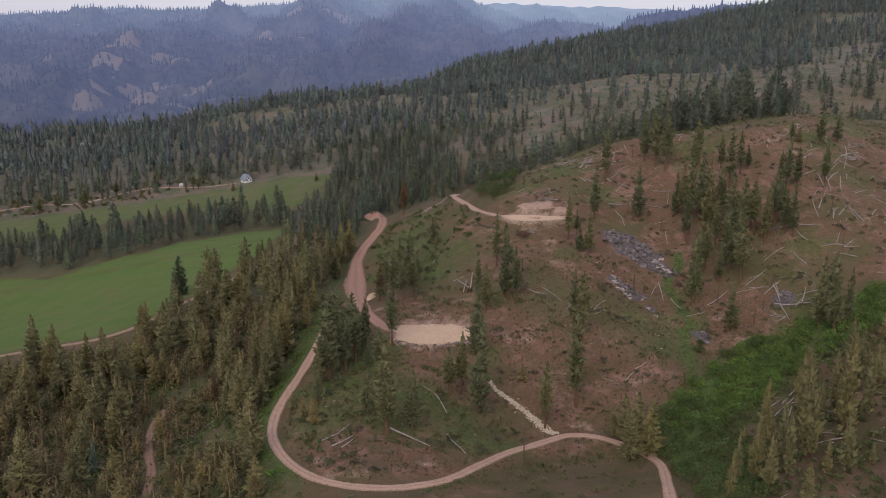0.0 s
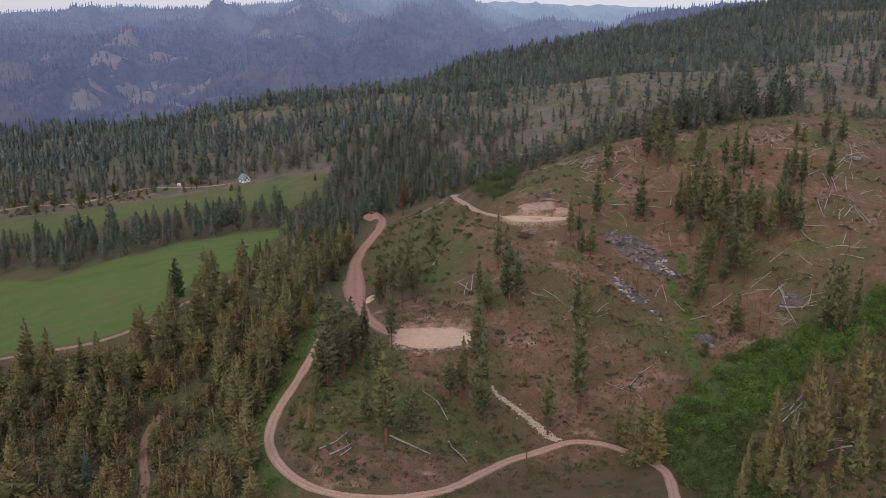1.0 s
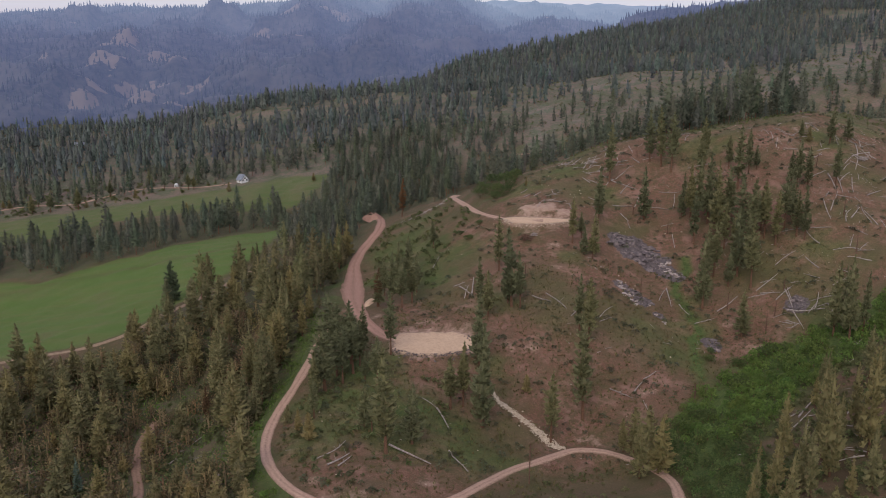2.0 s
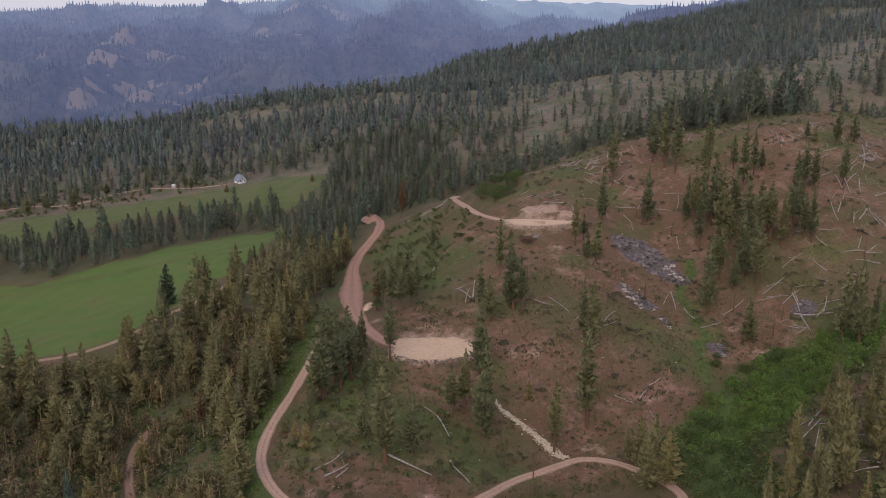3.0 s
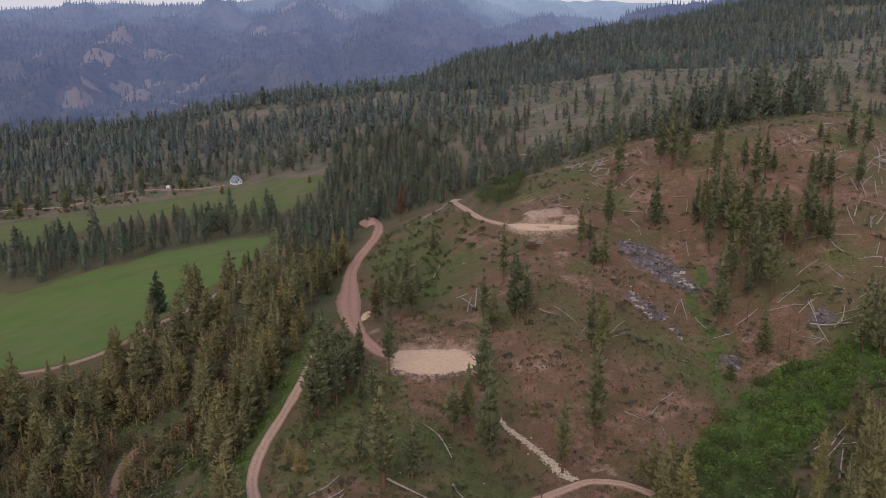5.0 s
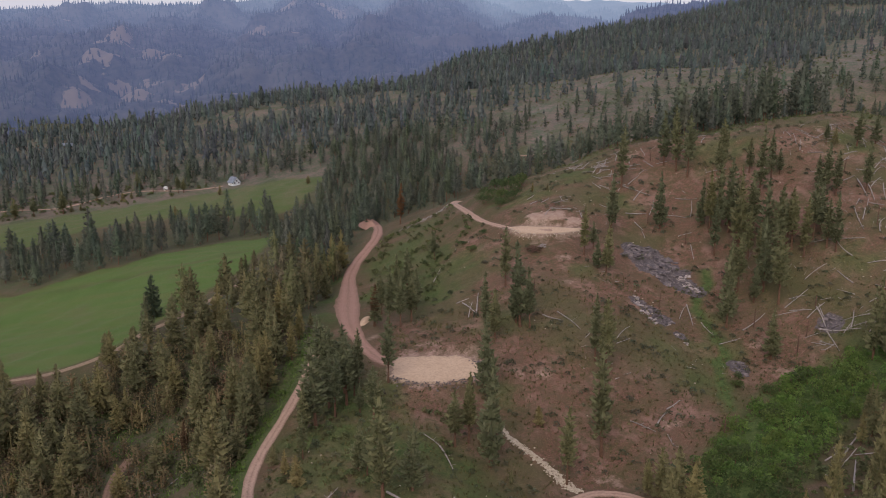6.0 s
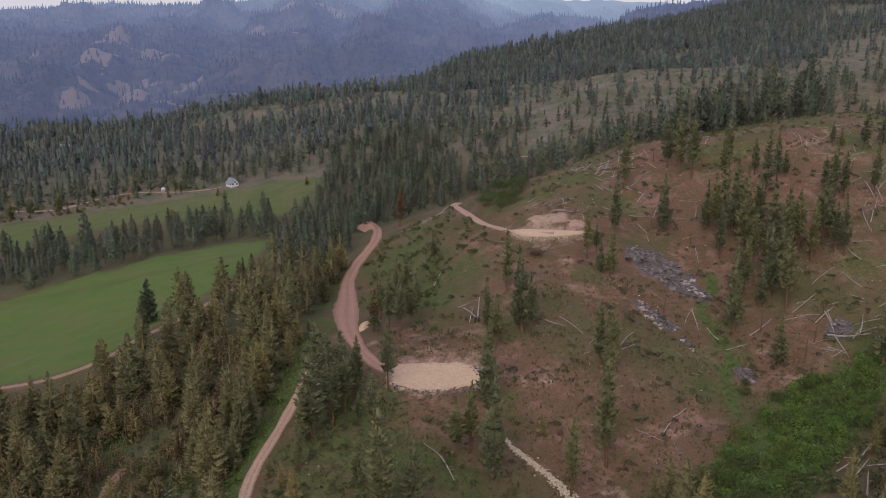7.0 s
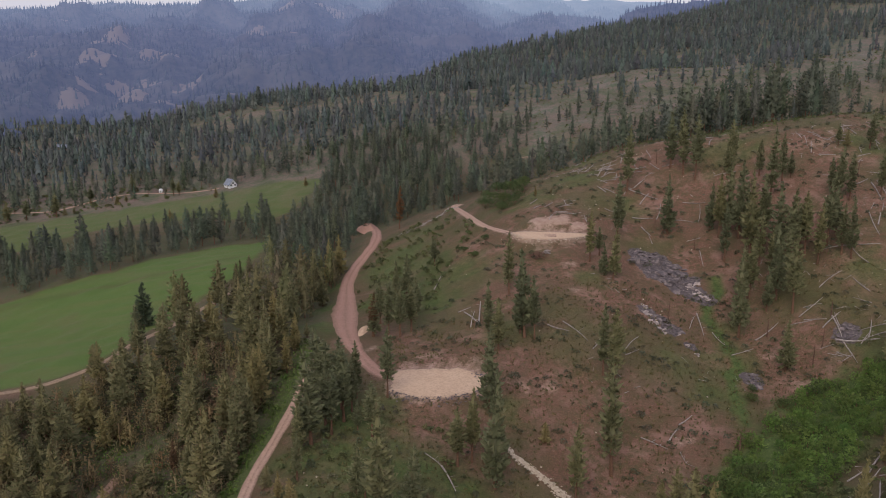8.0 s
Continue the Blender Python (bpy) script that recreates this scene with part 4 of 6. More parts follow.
for i in near:
    if rng.rand() < 0.6 * float(step(285, 220, np.array(wy[i]))) + 0.25:
        plant(YOUNG[rng.randint(4)], wx[i], wy[i], rng.uniform(0.5, 1.1), rng, 1.3)
    else:
        plant(OLIVE[rng.randint(4)], wx[i], wy[i], rng.uniform(0.6, 1.08), rng, 1.1)
rest = order[230:]
woodland("forest", wx[rest], wy[rest], r, FINE, 17, "dense dark pine wood below the meadow", 0.3)
SAPLINGS = ((-140, 185), (-40, 186), (-44, 240), (-42, 290), (-50, 325), (-75, 345), (-105, 310), (-150, 290))
tx, ty, r = scatter(SAPLINGS, 3.9, 18, lambda x, y, rng: (waves(x, y, 24, 93) + 0.4 * waves(x, y, 8, 94) > -1.0 + 1.1 * rng.rand(len(x))) & (np.hypot(x + 87, y - 222) > 6) & (np.hypot((x + 57) / 8, (y - 236) / 17) > 1) & (np.hypot(x + 67, y - 224) > 4))
woodland("saplings", tx, ty, r, BUSHY, 5.2, "olive and brownish young pines filling the gaps", 0.35, M_SAPLING, "young pines")
hx, hy, r = scatter(HEDGE_WOOD, 9.5, 12, lambda x, y, rng: waves(x, y, 40, 95) < 0.5 + 0.6 * rng.rand(len(x)))
woodland("forest", hx, hy, r, FINE, 15.5, "belt of dark pines between two meadows", 0.25, M_VALE)
vx, vy, r = scatter(VALLEY_WOOD, 9.2, 13, lambda x, y, rng: (waves(x, y, 45, 96) < 0.6 + 0.7 * rng.rand(len(x))) & (np.hypot(x + 10, y - 486) > 10) & (np.hypot(x + 15, y - 478) > 10))
woodland("forest", vx, vy, r, FINE, 14.5, "dense dark pine wood in the valley", 0.3, M_VALE)
cx, cy, r = scatter(CREST_WOOD, 8.6, 14, lambda x, y, rng: waves(x, y, 30, 97) < 0.5 + 0.6 * rng.rand(len(x)))
woodland("forest", cx, cy, r, FINE, 22, "tall pines behind the hill crest", 0.32, M_VALE)
UPLAND = ((-700, 760), (-620, 728), (-330, 705), (-60, 735), (-40, 795), (42, 800), (48, 640), (44, 520), (60, 485), (165, 468), (165, 545), (300, 590), (330, 480), (520, 500), (1250, 1500), (1250, 2000), (-1100, 1900), (-1000, 1250))


def upland_keep(x, y, rng):
    bare = np.maximum(open_upland(x, y), 0.9 * (np.abs(x + 105) < 120) * (np.abs(y - 978) < 30))
    bare = np.maximum(bare, 0.85 * (np.hypot((x - 520) / 60, (y - 920) / 70) < 1))
    clear = 0.7 * waves(x, y, 130, 71) + 0.5 * waves(x, y, 45, 72) + 2.0 * bare
    return (clear < 0.35 + 0.6 * rng.rand(len(x)) + 0.75 * step(60, -40, x)) | (rng.rand(len(x)) < 0.40 - 0.30 * step(0.72, 0.95, bare) + 0.25 * waves(x, y, 60, 73))


ux, uy, r = scatter(UPLAND, 10.3, 15, upland_keep)
seen = uy < np.interp(ux, UPLAND_CREST[0], UPLAND_CREST[1]) + 60 + 800 * step(-150, -320, ux)
seen &= (uy < 1350) | ((ux > -0.56 * uy - 60) & (r.rand(len(ux)) < 0.4) | (ux > -320))
ux, uy = ux[seen], uy[seen]
close = uy < 780
woodland("forest", ux[close], uy[close], r, FULL, 14, "scattered pines on the open slopes behind the hill", 0.3, M_VALE)
woodland("forest", ux[~close], uy[~close], r, PART, 14.5, "dark conifer forest with clearings over the upland", 0.3, M_HAZED_FIR)


# ---- far ranges: a hazy blue backdrop of forested mountains ----
def hazy(name, dark, light, bare, share):
    """Distant forest; haze over kilometres of air is a bluish surface glow, growing northward."""
    m, nt, b = material(name, 0.95)
    patch = math_node(nt, 'MULTIPLY', noise_node(nt, 0.035, 6, 0.75), 1.3)
    slide = nt.nodes.new("ShaderNodeAttribute")
    slide.attribute_name = "bare"
    patch = math_node(nt, 'ADD', patch, slide.outputs["Fac"])
    fine = noise_node(nt, 0.04, 4, 0.7)
    c = mix(nt, ramp(nt, fine, [(0.35, (0, 0, 0)), (0.65, (1, 1, 1))]), dark, light)
    stand = noise_node(nt, 0.006, 4, 0.6)
    c = mix(nt, ramp(nt, stand, [(0.46, (0, 0, 0)), (0.62, (0.55, 0.55, 0.55))]), c, tuple(1.5 * v for v in light))
    c = mix(nt, ramp(nt, patch, [(0.92, (0, 0, 0)), (1.40, (share, share, share))]), c, bare)
    nt.links.new(c, b.inputs["Base Color"])
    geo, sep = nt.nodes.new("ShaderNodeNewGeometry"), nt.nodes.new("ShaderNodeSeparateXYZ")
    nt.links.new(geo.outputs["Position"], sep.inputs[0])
    # painted haze: emission by northing, dim blue near, pale blue far
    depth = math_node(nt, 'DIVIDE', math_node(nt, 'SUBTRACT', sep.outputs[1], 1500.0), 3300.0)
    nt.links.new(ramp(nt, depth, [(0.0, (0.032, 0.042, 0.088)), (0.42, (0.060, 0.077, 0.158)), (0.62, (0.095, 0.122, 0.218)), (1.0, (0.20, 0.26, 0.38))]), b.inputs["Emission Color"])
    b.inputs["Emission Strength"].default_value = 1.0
    return m


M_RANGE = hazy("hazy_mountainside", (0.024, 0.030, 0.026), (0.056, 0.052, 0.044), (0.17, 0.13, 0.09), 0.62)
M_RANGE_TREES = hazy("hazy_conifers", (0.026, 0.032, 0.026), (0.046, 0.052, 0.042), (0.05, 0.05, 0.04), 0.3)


# bare slides and cliffs on the far slopes: easting, northing, half width, half depth
SLIDES = ((-799, 2401, 34, 70), (-809, 2613, 48, 90), (-751, 2397, 22, 60), (-686, 2549, 30, 90), (-601, 2453, 30, 70), (-497, 2209, 34, 40), (-684, 2293, 40, 34), (-618, 2269, 36, 40), (-620, 2149, 40, 50),
          (-530, 2085, 34, 40), (-479, 2041, 30, 40), (-729, 2053, 30, 40), (-725, 2145, 30, 30), (-421, 3373, 60, 90), (-463, 3013, 40, 70), (-320, 2829, 40, 70), (-233, 3413, 60, 90), (-84, 2701, 30, 60))


def bare_slide(x, y):
    share = np.clip(0.7 * waves(x, y, 170, 84) + 0.5 * waves(x, y, 60, 85) - 0.75, 0, 0.6)
    for cx, cy, rx, ry in SLIDES:
        share = np.maximum(share, 0.85 * (1 - step(0.2, 1.4, np.hypot((x - cx) / rx, (y - cy) / ry) + 0.4 * waves(x, y, 38, 86))))
    return share


def build_backdrop():
    rows = np.r_[np.arange(1500, 3200, 14.0), np.arange(3200, 4850, 28.0)]
    u = np.linspace(-1, 1, 300)
    half = 130 + 0.60 * rows
    x, y = u[None] * half[:, None], np.repeat(rows[:, None], len(u), 1)
    z = land(x, y, True)
    z[0], z[-1] = -60, -60
    n, k = z.shape
    i = np.arange(n * k).reshape(n, k)
    quads = np.stack([i[:-1, :-1], i[:-1, 1:], i[1:, 1:], i[1:, :-1]], -1).reshape(-1, 4)
    z = np.where(z < land(x, y) + 1, z - 30, z)
    me = bpy.data.meshes.new("backdrop")
    me.from_pydata(np.stack([x, y, z], -1).reshape(-1, 3).tolist(), [], quads.tolist())
    me.polygons.foreach_set("use_smooth", np.ones(len(quads), bool))
    me.attributes.new("bare", 'FLOAT', 'POINT').data.foreach_set("value", bare_slide(x, y).ravel().astype(np.float32))
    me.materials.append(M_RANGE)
    tagged(new("backdrop", me), "hazy blue forested mountain ranges under a pale sky", "mountains", kind="structure")


build_backdrop()
FAR = ((-1700, 1750), (-1000, 1600), (200, 1900), (700, 2100), (1700, 2400), (2600, 4500), (-2600, 4500))


def far_keep(x, y, rng):
    clear = waves(x, y, 330, 81) + 0.7 * waves(x, y, 110, 82) + 0.4 * waves(x, y, 45, 83)
    return (clear < 0.75 + 0.7 * rng.rand(len(x))) & (bare_slide(x, y) < 0.30 + 1.1 * rng.rand(len(x))) & (np.abs(x) < 0.56 * y + 120)


def far_wood():
    x, y, r = scatter(FAR, 19.5, 16, far_keep)
    up = land(x, y, True)
    ok = up > land(x, y) + 1
    x, y, up = x[ok], y[ok], up[ok]
    ring = np.arange(4) * 1.5708
    low = np.c_[0.20 * np.cos(ring), 0.20 * np.sin(ring), np.full(4, -0.1)]
    mid = np.c_[0.14 * np.cos(ring + 0.8), 0.14 * np.sin(ring + 0.8), np.full(4, 0.38)]
    v = np.r_[low, [(0, 0, 0.62)], mid, [(0, 0, 1.0)]]
    f = np.array([(k, (k + 1) % 4, 4) for k in range(4)] + [(5 + k, 5 + (k + 1) % 4, 9) for k in range(4)])
    size = 14 * np.clip(r.normal(1, 0.25, len(x)), 0.5, 1.6)
    V = np.stack([x[:, None] + v[:, 0] * size[:, None], y[:, None] + v[:, 1] * size[:, None], up[:, None] + v[:, 2] * size[:, None]], -1).reshape(-1, 3)
    F = (f[None] + (np.arange(len(x)) * len(v))[:, None, None]).reshape(-1, 3)
    me = bpy.data.meshes.new("far_forest")
    me.vertices.add(len(V))
    me.vertices.foreach_set("co", V.ravel())
    me.loops.add(F.size)
    me.loops.foreach_set("vertex_index", F.ravel())
    me.polygons.add(len(F))
    me.polygons.foreach_set("loop_start", np.arange(0, F.size, 3))
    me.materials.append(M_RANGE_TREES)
    me.update(calc_edges=True)
    tagged(new("far_forest", me), "distant dark conifers on the hazy mountainsides", "forest", kind="stuff")


far_wood()


# ---- low plants ----
def tuft_template(n, seed, flat=0.75, leaf=0.12):
    """A leafy bush 1 m wide made of ragged leaf sprays."""
    rng = np.random.RandomState(seed)
    v, f = [], []
    for k in range(n):
        a, e = rng.rand() * 6.283, rng.rand() ** 0.7
        r = 0.42 * math.sqrt(max(0, 1 - e * e * 0.8)) * (0.6 + 0.5 * rng.rand())
        c = np.array([math.cos(a) * r, math.sin(a) * r, (0.05 + 0.62 * e) * flat])
        i = len(v)
        for q in range(4):
            v.append(c + rng.normal(0, leaf, 3) * (1, 1, 0.9))
        f += [(i, i + 1, i + 2), (i, i + 2, i + 3)]
    i = len(v)
    v += [np.array(q) for q in ((0.03, 0, -0.1), (-0.03, 0.03, -0.1), (-0.03, -0.03, -0.1), (0, 0, 0.35))]
    f += [(i, i + 1, i + 3), (i + 1, i + 2, i + 3), (i + 2, i, i + 3)]
    return np.array(v), np.array(f), 3


BUSH = [tuft_template(32, 400 + k, 0.85) for k in range(5)]
THICKET = [tuft_template(110, 410 + k, 0.95, 0.050) for k in range(5)]
LOW = [tuft_template(14, 440 + k, 0.62, 0.11) for k in range(4)]
SAGE = [tuft_template(52, 420 + k, 0.66, 0.062) for k in range(5)]
M_SAGE = wood_material("sage_leaves", (0.076, 0.084, 0.046), (0.140, 0.144, 0.088))
M_LUSH = wood_material("lush_leaves", (0.092, 0.150, 0.034), (0.168, 0.232, 0.062))
M_MOUTH = wood_material("dark_shrub_leaves", (0.060, 0.096, 0.030), (0.150, 0.190, 0.066))
M_SCRUB = wood_material("scrub_leaves", (0.085, 0.103, 0.041), (0.172, 0.179, 0.078))


def sage_keep(x, y, rng):
    return waves(x, y, 22, 101) + 0.8 * waves(x, y, 7, 102) > -0.05 + 0.9 * rng.rand(len(x))


CREST = ((60, 470), (140, 460), (180, 445), (300, 460), (300, 490), (200, 500), (120, 500))
cx, cy, r = scatter(CREST, 2.8, 45, lambda x, y, rng: waves(x, y, 16, 123) > -0.6 + rng.rand(len(x)))
woodland("crest_scrub", cx, cy, r, LOW, 1.5, "low green scrub along the hill crest", 0.4, M_SCRUB, "shrubs")
sx, sy, r = scatter(HILLSIDE, 2.9, 31, sage_keep)
woodland("sage_brush", sx, sy, r, SAGE, 2.0, "low dark grey-green sage bushes dotting the red slope", 0.4, M_SAGE, "shrubs")
lx, ly, r = scatter(SHRUB_HOLLOW, 2.2, 32, lambda x, y, rng: (y + 0.4 * (x - 90) > 238 + 8 * waves(x, y, 9, 124)) & (waves(x, y, 11, 109) + 0.5 * waves(x, y, 5, 122) > -0.9 + rng.rand(len(x))))
woodland("hollow_shrubs", lx, ly, r, THICKET, 3.4, "dense bright green shrubs filling the hollow", 0.5, M_LUSH, "shrubs")
dx, dy, r = scatter(((70, 176), (88, 176), (94, 208), (101, 228), (112, 244), (112, 262), (98, 264), (84, 254), (76, 242), (71, 226), (71, 196)), 2.3, 46, lambda x, y, rng: (y + 0.4 * (x - 90) < 246) & (waves(x, y, 10, 125) > -1.3 + 1.2 * rng.rand(len(x))))
woodland("hollow_shrubs", dx, dy, r, THICKET, 2.9, "dark green shrubs at the mouth of the hollow", 0.55, M_MOUTH, "shrubs")
NORTH_SCRUB = ((-6, 345), (8, 342), (18, 362), (27, 395), (42, 402), (33, 425), (27, 470), (2, 452), (-8, 444), (-14, 425), (-16, 400), (-15, 365))
nx, ny, r = scatter(NORTH_SCRUB, 2.4, 33, lambda x, y, rng: waves(x, y, 17, 103) + 0.5 * waves(x, y, 6, 113) > -0.35 + 1.2 * rng.rand(len(x)))
woodland("scrub", nx, ny, r, BUSH, 1.9, "knee-high to head-high green scrub on the north slope", 0.4, M_SCRUB, "shrubs")
EAST_SLOPE = ((78, 150), (86, 214), (97, 231), (115, 247), (130, 260), (160, 272), (230, 280), (230, 150))
ex, ey, r = scatter(EAST_SLOPE, 3.0, 34, lambda x, y, rng: waves(x, y, 15, 104) > -1.3 + 1.3 * rng.rand(len(x)))
woodland("scrub", ex, ey, r, BUSH, 2.0, "green scrub between pines on the near east slope", 0.45, M_SCRUB, "shrubs")
kx, ky, r = scatter(((60, 150), (80, 200), (68, 224), (55, 228), (35, 217), (18, 200), (0, 186), (-20, 188), (-40, 205), (-45, 240), (-60, 240), (-60, 150)), 3.0, 35, lambda x, y, rng: waves(x, y, 14, 105) > -0.4 + rng.rand(len(x)))
woodland("scrub", kx, ky, r, SAGE, 1.7, "low green scrub below the loop road", 0.4, M_SCRUB, "shrubs")
ox, oy, r = scatter(WEST_WOOD, 2.7, 36, lambda x, y, rng: (waves(x, y, 20, 106) + 0.5 * waves(x, y, 7, 112) > -0.7 + rng.rand(len(x))) & (y > 185) & (y < 330) & (x > -150))
woodland("undergrowth", ox, oy, r, BUSH, 1.9, "green undergrowth between the pines", 0.4, M_SCRUB, "shrubs")
px, py, r = scatter(((-34, 225), (-34, 262), (-22, 300), (-5, 275), (15, 262), (30, 240), (10, 215), (-15, 200)), 2.6, 37, lambda x, y, rng: waves(x, y, 13, 107) + 0.6 * step(-5, -20, x) > 0.1 + rng.rand(len(x)))
woodland("scrub", px, py, r, BUSH, 1.5, "scattered green bushes on the knoll", 0.4, M_SCRUB, "shrubs")

jx, jy, r = scatter(((84, 160), (90, 212), (100, 230), (118, 245), (140, 262), (170, 268), (180, 190), (150, 160)), 14.0, 38, lambda x, y, rng: waves(x, y, 25, 108) < 0.2 + 0.7 * rng.rand(len(x)))
for x, y in zip(jx, jy):
    plant((YOUNG + OLIVE)[r.randint(8)], x, y, r.uniform(0.5, 0.9), r, 0.8)


def blade_template(seed):
    rng = np.random.RandomState(seed)
    v, f = [], []
    for k in range(6):
        a, w = rng.rand() * 6.283, rng.uniform(0.10, 0.2)
        c = rng.normal(0, 0.25, 2)
        i = len(v)
        v += [(c[0] - math.sin(a) * w, c[1] + math.cos(a) * w, -0.05), (c[0] + math.sin(a) * w, c[1] - math.cos(a) * w, -0.05), (c[0] + rng.normal(0, 0.2), c[1] + rng.normal(0, 0.2), rng.uniform(0.4, 0.8))]
        f.append((i, i + 1, i + 2))
    return np.array(v), np.array(f), 0


BLADES = [blade_template(430 + k) for k in range(5)]
M_GRASS = wood_material("dry_grass", (0.095, 0.095, 0.035), (0.19, 0.155, 0.075))
TURF = ((-34, 205), (-20, 190), (20, 192), (45, 215), (72, 222), (95, 255), (120, 278), (170, 300), (170, 345), (60, 345), (0, 330), (-25, 280), (-36, 240))
bx, by, r = scatter(TURF, 1.5, 39, lambda x, y, rng: waves(x, y, 12, 110) > -0.9 + 1.2 * rng.rand(len(x)))
woodland("grass_tufts", bx, by, r, BLADES, 0.75, "tufts of half-dry grass over the red soil", 0.4, M_GRASS, "grass")

VERGE = ((-28, 190), (-31, 206), (-36, 216), (-39.5, 228), (-40.5, 240), (-39.5, 253), (-36.5, 268), (-33.5, 283), (-31, 299), (-29, 312), (-27, 322), (-31, 330), (-35, 318), (-38, 296), (-42, 275), (-46, 250), (-45, 228), (-42, 208), (-37, 190))
bx, by, r = scatter(VERGE, 0.75, 40, lambda x, y, rng: waves(x, y, 9, 114) > -1.2 + 1.1 * rng.rand(len(x)))
woodland("verge_grass", bx, by, r, BLADES, 0.6, "lush green grass along the road verge", 0.4, M_LUSH, "grass")
bx, by, r = scatter(VERGE, 3.4, 41, lambda x, y, rng: waves(x, y, 12, 115) > -0.5 + rng.rand(len(x)))
woodland("verge_shrubs", bx, by, r, BUSH, 1.7, "bright green bushes between road and pines", 0.45, M_LUSH, "shrubs")
GLADE = ((-110, 185), (-45, 185), (-46, 235), (-52, 290), (-90, 300), (-120, 270))
bx, by, r = scatter(GLADE, 1.3, 42, lambda x, y, rng: waves(x, y, 15, 116) + 0.5 * waves(x, y, 5, 117) > -0.7 + 1.1 * rng.rand(len(x)))
woodland("glade_grass", bx, by, r, BLADES, 0.9, "green grass in the gaps between young pines", 0.4, M_LUSH, "grass")
OPEN = ((60, 480), (165, 470), (165, 545), (300, 590), (420, 620), (520, 900), (200, 1060), (-220, 1060), (-220, 960), (40, 900), (48, 640))
bx, by, r = scatter(OPEN, 6.5, 43, lambda x, y, rng: (open_upland(x, y) > 0.4) & (waves(x, y, 32, 118) + 0.5 * waves(x, y, 11, 119) > -0.5 + 1.2 * rng.rand(len(x))))
woodland("upland_scrub", bx, by, r, LOW, 2.3, "low scrub and young growth over the upland clearings", 0.5, M_SCRUB, "shrubs")
FARMYARD = ((-345, 690), (-251, 699), (-200, 704), (-162, 712), (-140, 716), (-150, 745), (-205, 765), (-300, 770), (-345, 760))
bx, by, r = scatter(FARMYARD, 4.2, 44, lambda x, y, rng: waves(x, y, 24, 120) > -0.3 + 1.0 * rng.rand(len(x)))
woodland("farm_scrub", bx, by, r, BUSH, 2.4, "grey-green bushes and weeds beside the farm drive", 0.5, M_SCRUB, "shrubs")



def big_shrub(x, y, wide, tall, seed, mat, label):
    """A rounded shrub of several stems under a dense leafy dome."""
    rng = np.random.RandomState(seed)
    shrub = new("shrub")
    shrub.location = (x, y, float(graded(np.array([float(x)]), np.array([float(y)]))[0]))
    v, f = [], []
    lobes = [(rng.uniform(-0.28, 0.28) * wide, rng.uniform(-0.28, 0.28) * wide, rng.uniform(0.35, 0.62) * tall, rng.uniform(0.24, 0.36) * wide) for k in range(6)]
    for lx, ly, lz, r in lobes:
        for k in range(120):
            d = rng.normal(0, 1, 3)
            d = d / np.linalg.norm(d)
            d[2] = abs(d[2]) if rng.rand() < 0.75 else d[2]
            c = np.array([lx, ly, lz]) + d * r * rng.uniform(0.75, 1.08) * np.array([1, 1, tall / wide * 1.3])
            i = len(v)
            v += [c + rng.normal(0, 0.022 * wide, 3) for q in range(4)]
            f += [(i, i + 1, i + 2), (i, i + 2, i + 3)]
    me = bpy.data.meshes.new("foliage")
    me.from_pydata(np.array(v).tolist(), [], f)
    me.materials.append(mat)
    foliage = new("foliage", me)
    bm = bmesh.new()
    for lx, ly, lz, r in lobes:
        limb(bm, Vector((lx * 0.2, ly * 0.2, -0.3)), Vector((lx, ly, lz)), 0.07, 0.03, 5)
    linked("stems", bm, M_BARK, shrub)
    foliage.parent = shrub
    return tagged(shrub, label, "shrub", "large shrubs")


# ---- deadwood ----
M_LOG = plain("weathered_wood", [(0.20, 0.165, 0.14), (0.42, 0.365, 0.33)], 1.5, 0.9, 0.4)
M_SNAG = plain("dead_bark", [(0.09, 0.05, 0.035), (0.20, 0.12, 0.085)], 2.0, 0.95, 0.5)


def limb(bm, a, b, ra, rb, sides=6):
    """A tapered round stick between two points."""
    d = (b - a).normalized()
    s = d.orthogonal().normalized()
    t = d.cross(s)
    rings = [[bm.verts.new(p + (s * math.cos(q) + t * math.sin(q)) * r) for q in np.arange(sides) * 6.2832 / sides] for p, r in ((a, ra), (b, rb))]
    for j in range(sides):
        bm.faces.new((rings[0][j], rings[0][(j + 1) % sides], rings[1][(j + 1) % sides], rings[1][j]))
    bm.faces.new(rings[0][::-1])
    bm.faces.new(rings[1])


def linked(name, bm, mat, parent=None):
    me = bpy.data.meshes.new(name)
    bm.to_mesh(me)
    bm.free()
    me.materials.append(mat)
    ob = new(name, me)
    ob.parent = parent
    return ob


M_LEAF = needle_material("shrub_leaves", (0.056, 0.086, 0.028), (0.118, 0.152, 0.056), (0.100, 0.120, 0.046))
for k, (x, y, w, h) in enumerate(((52, 448, 12, 8), (46, 444, 10, 6.5), (47, 425, 8, 5), (54, 427, 9, 6), (42, 434, 9, 5.5), (61, 449, 9, 6.5), (57, 443, 11, 7.5), (49, 436, 10, 6))):
    big_shrub(x, y, w, h, 600 + k, M_LEAF, "tall rounded green shrub above the spur road")
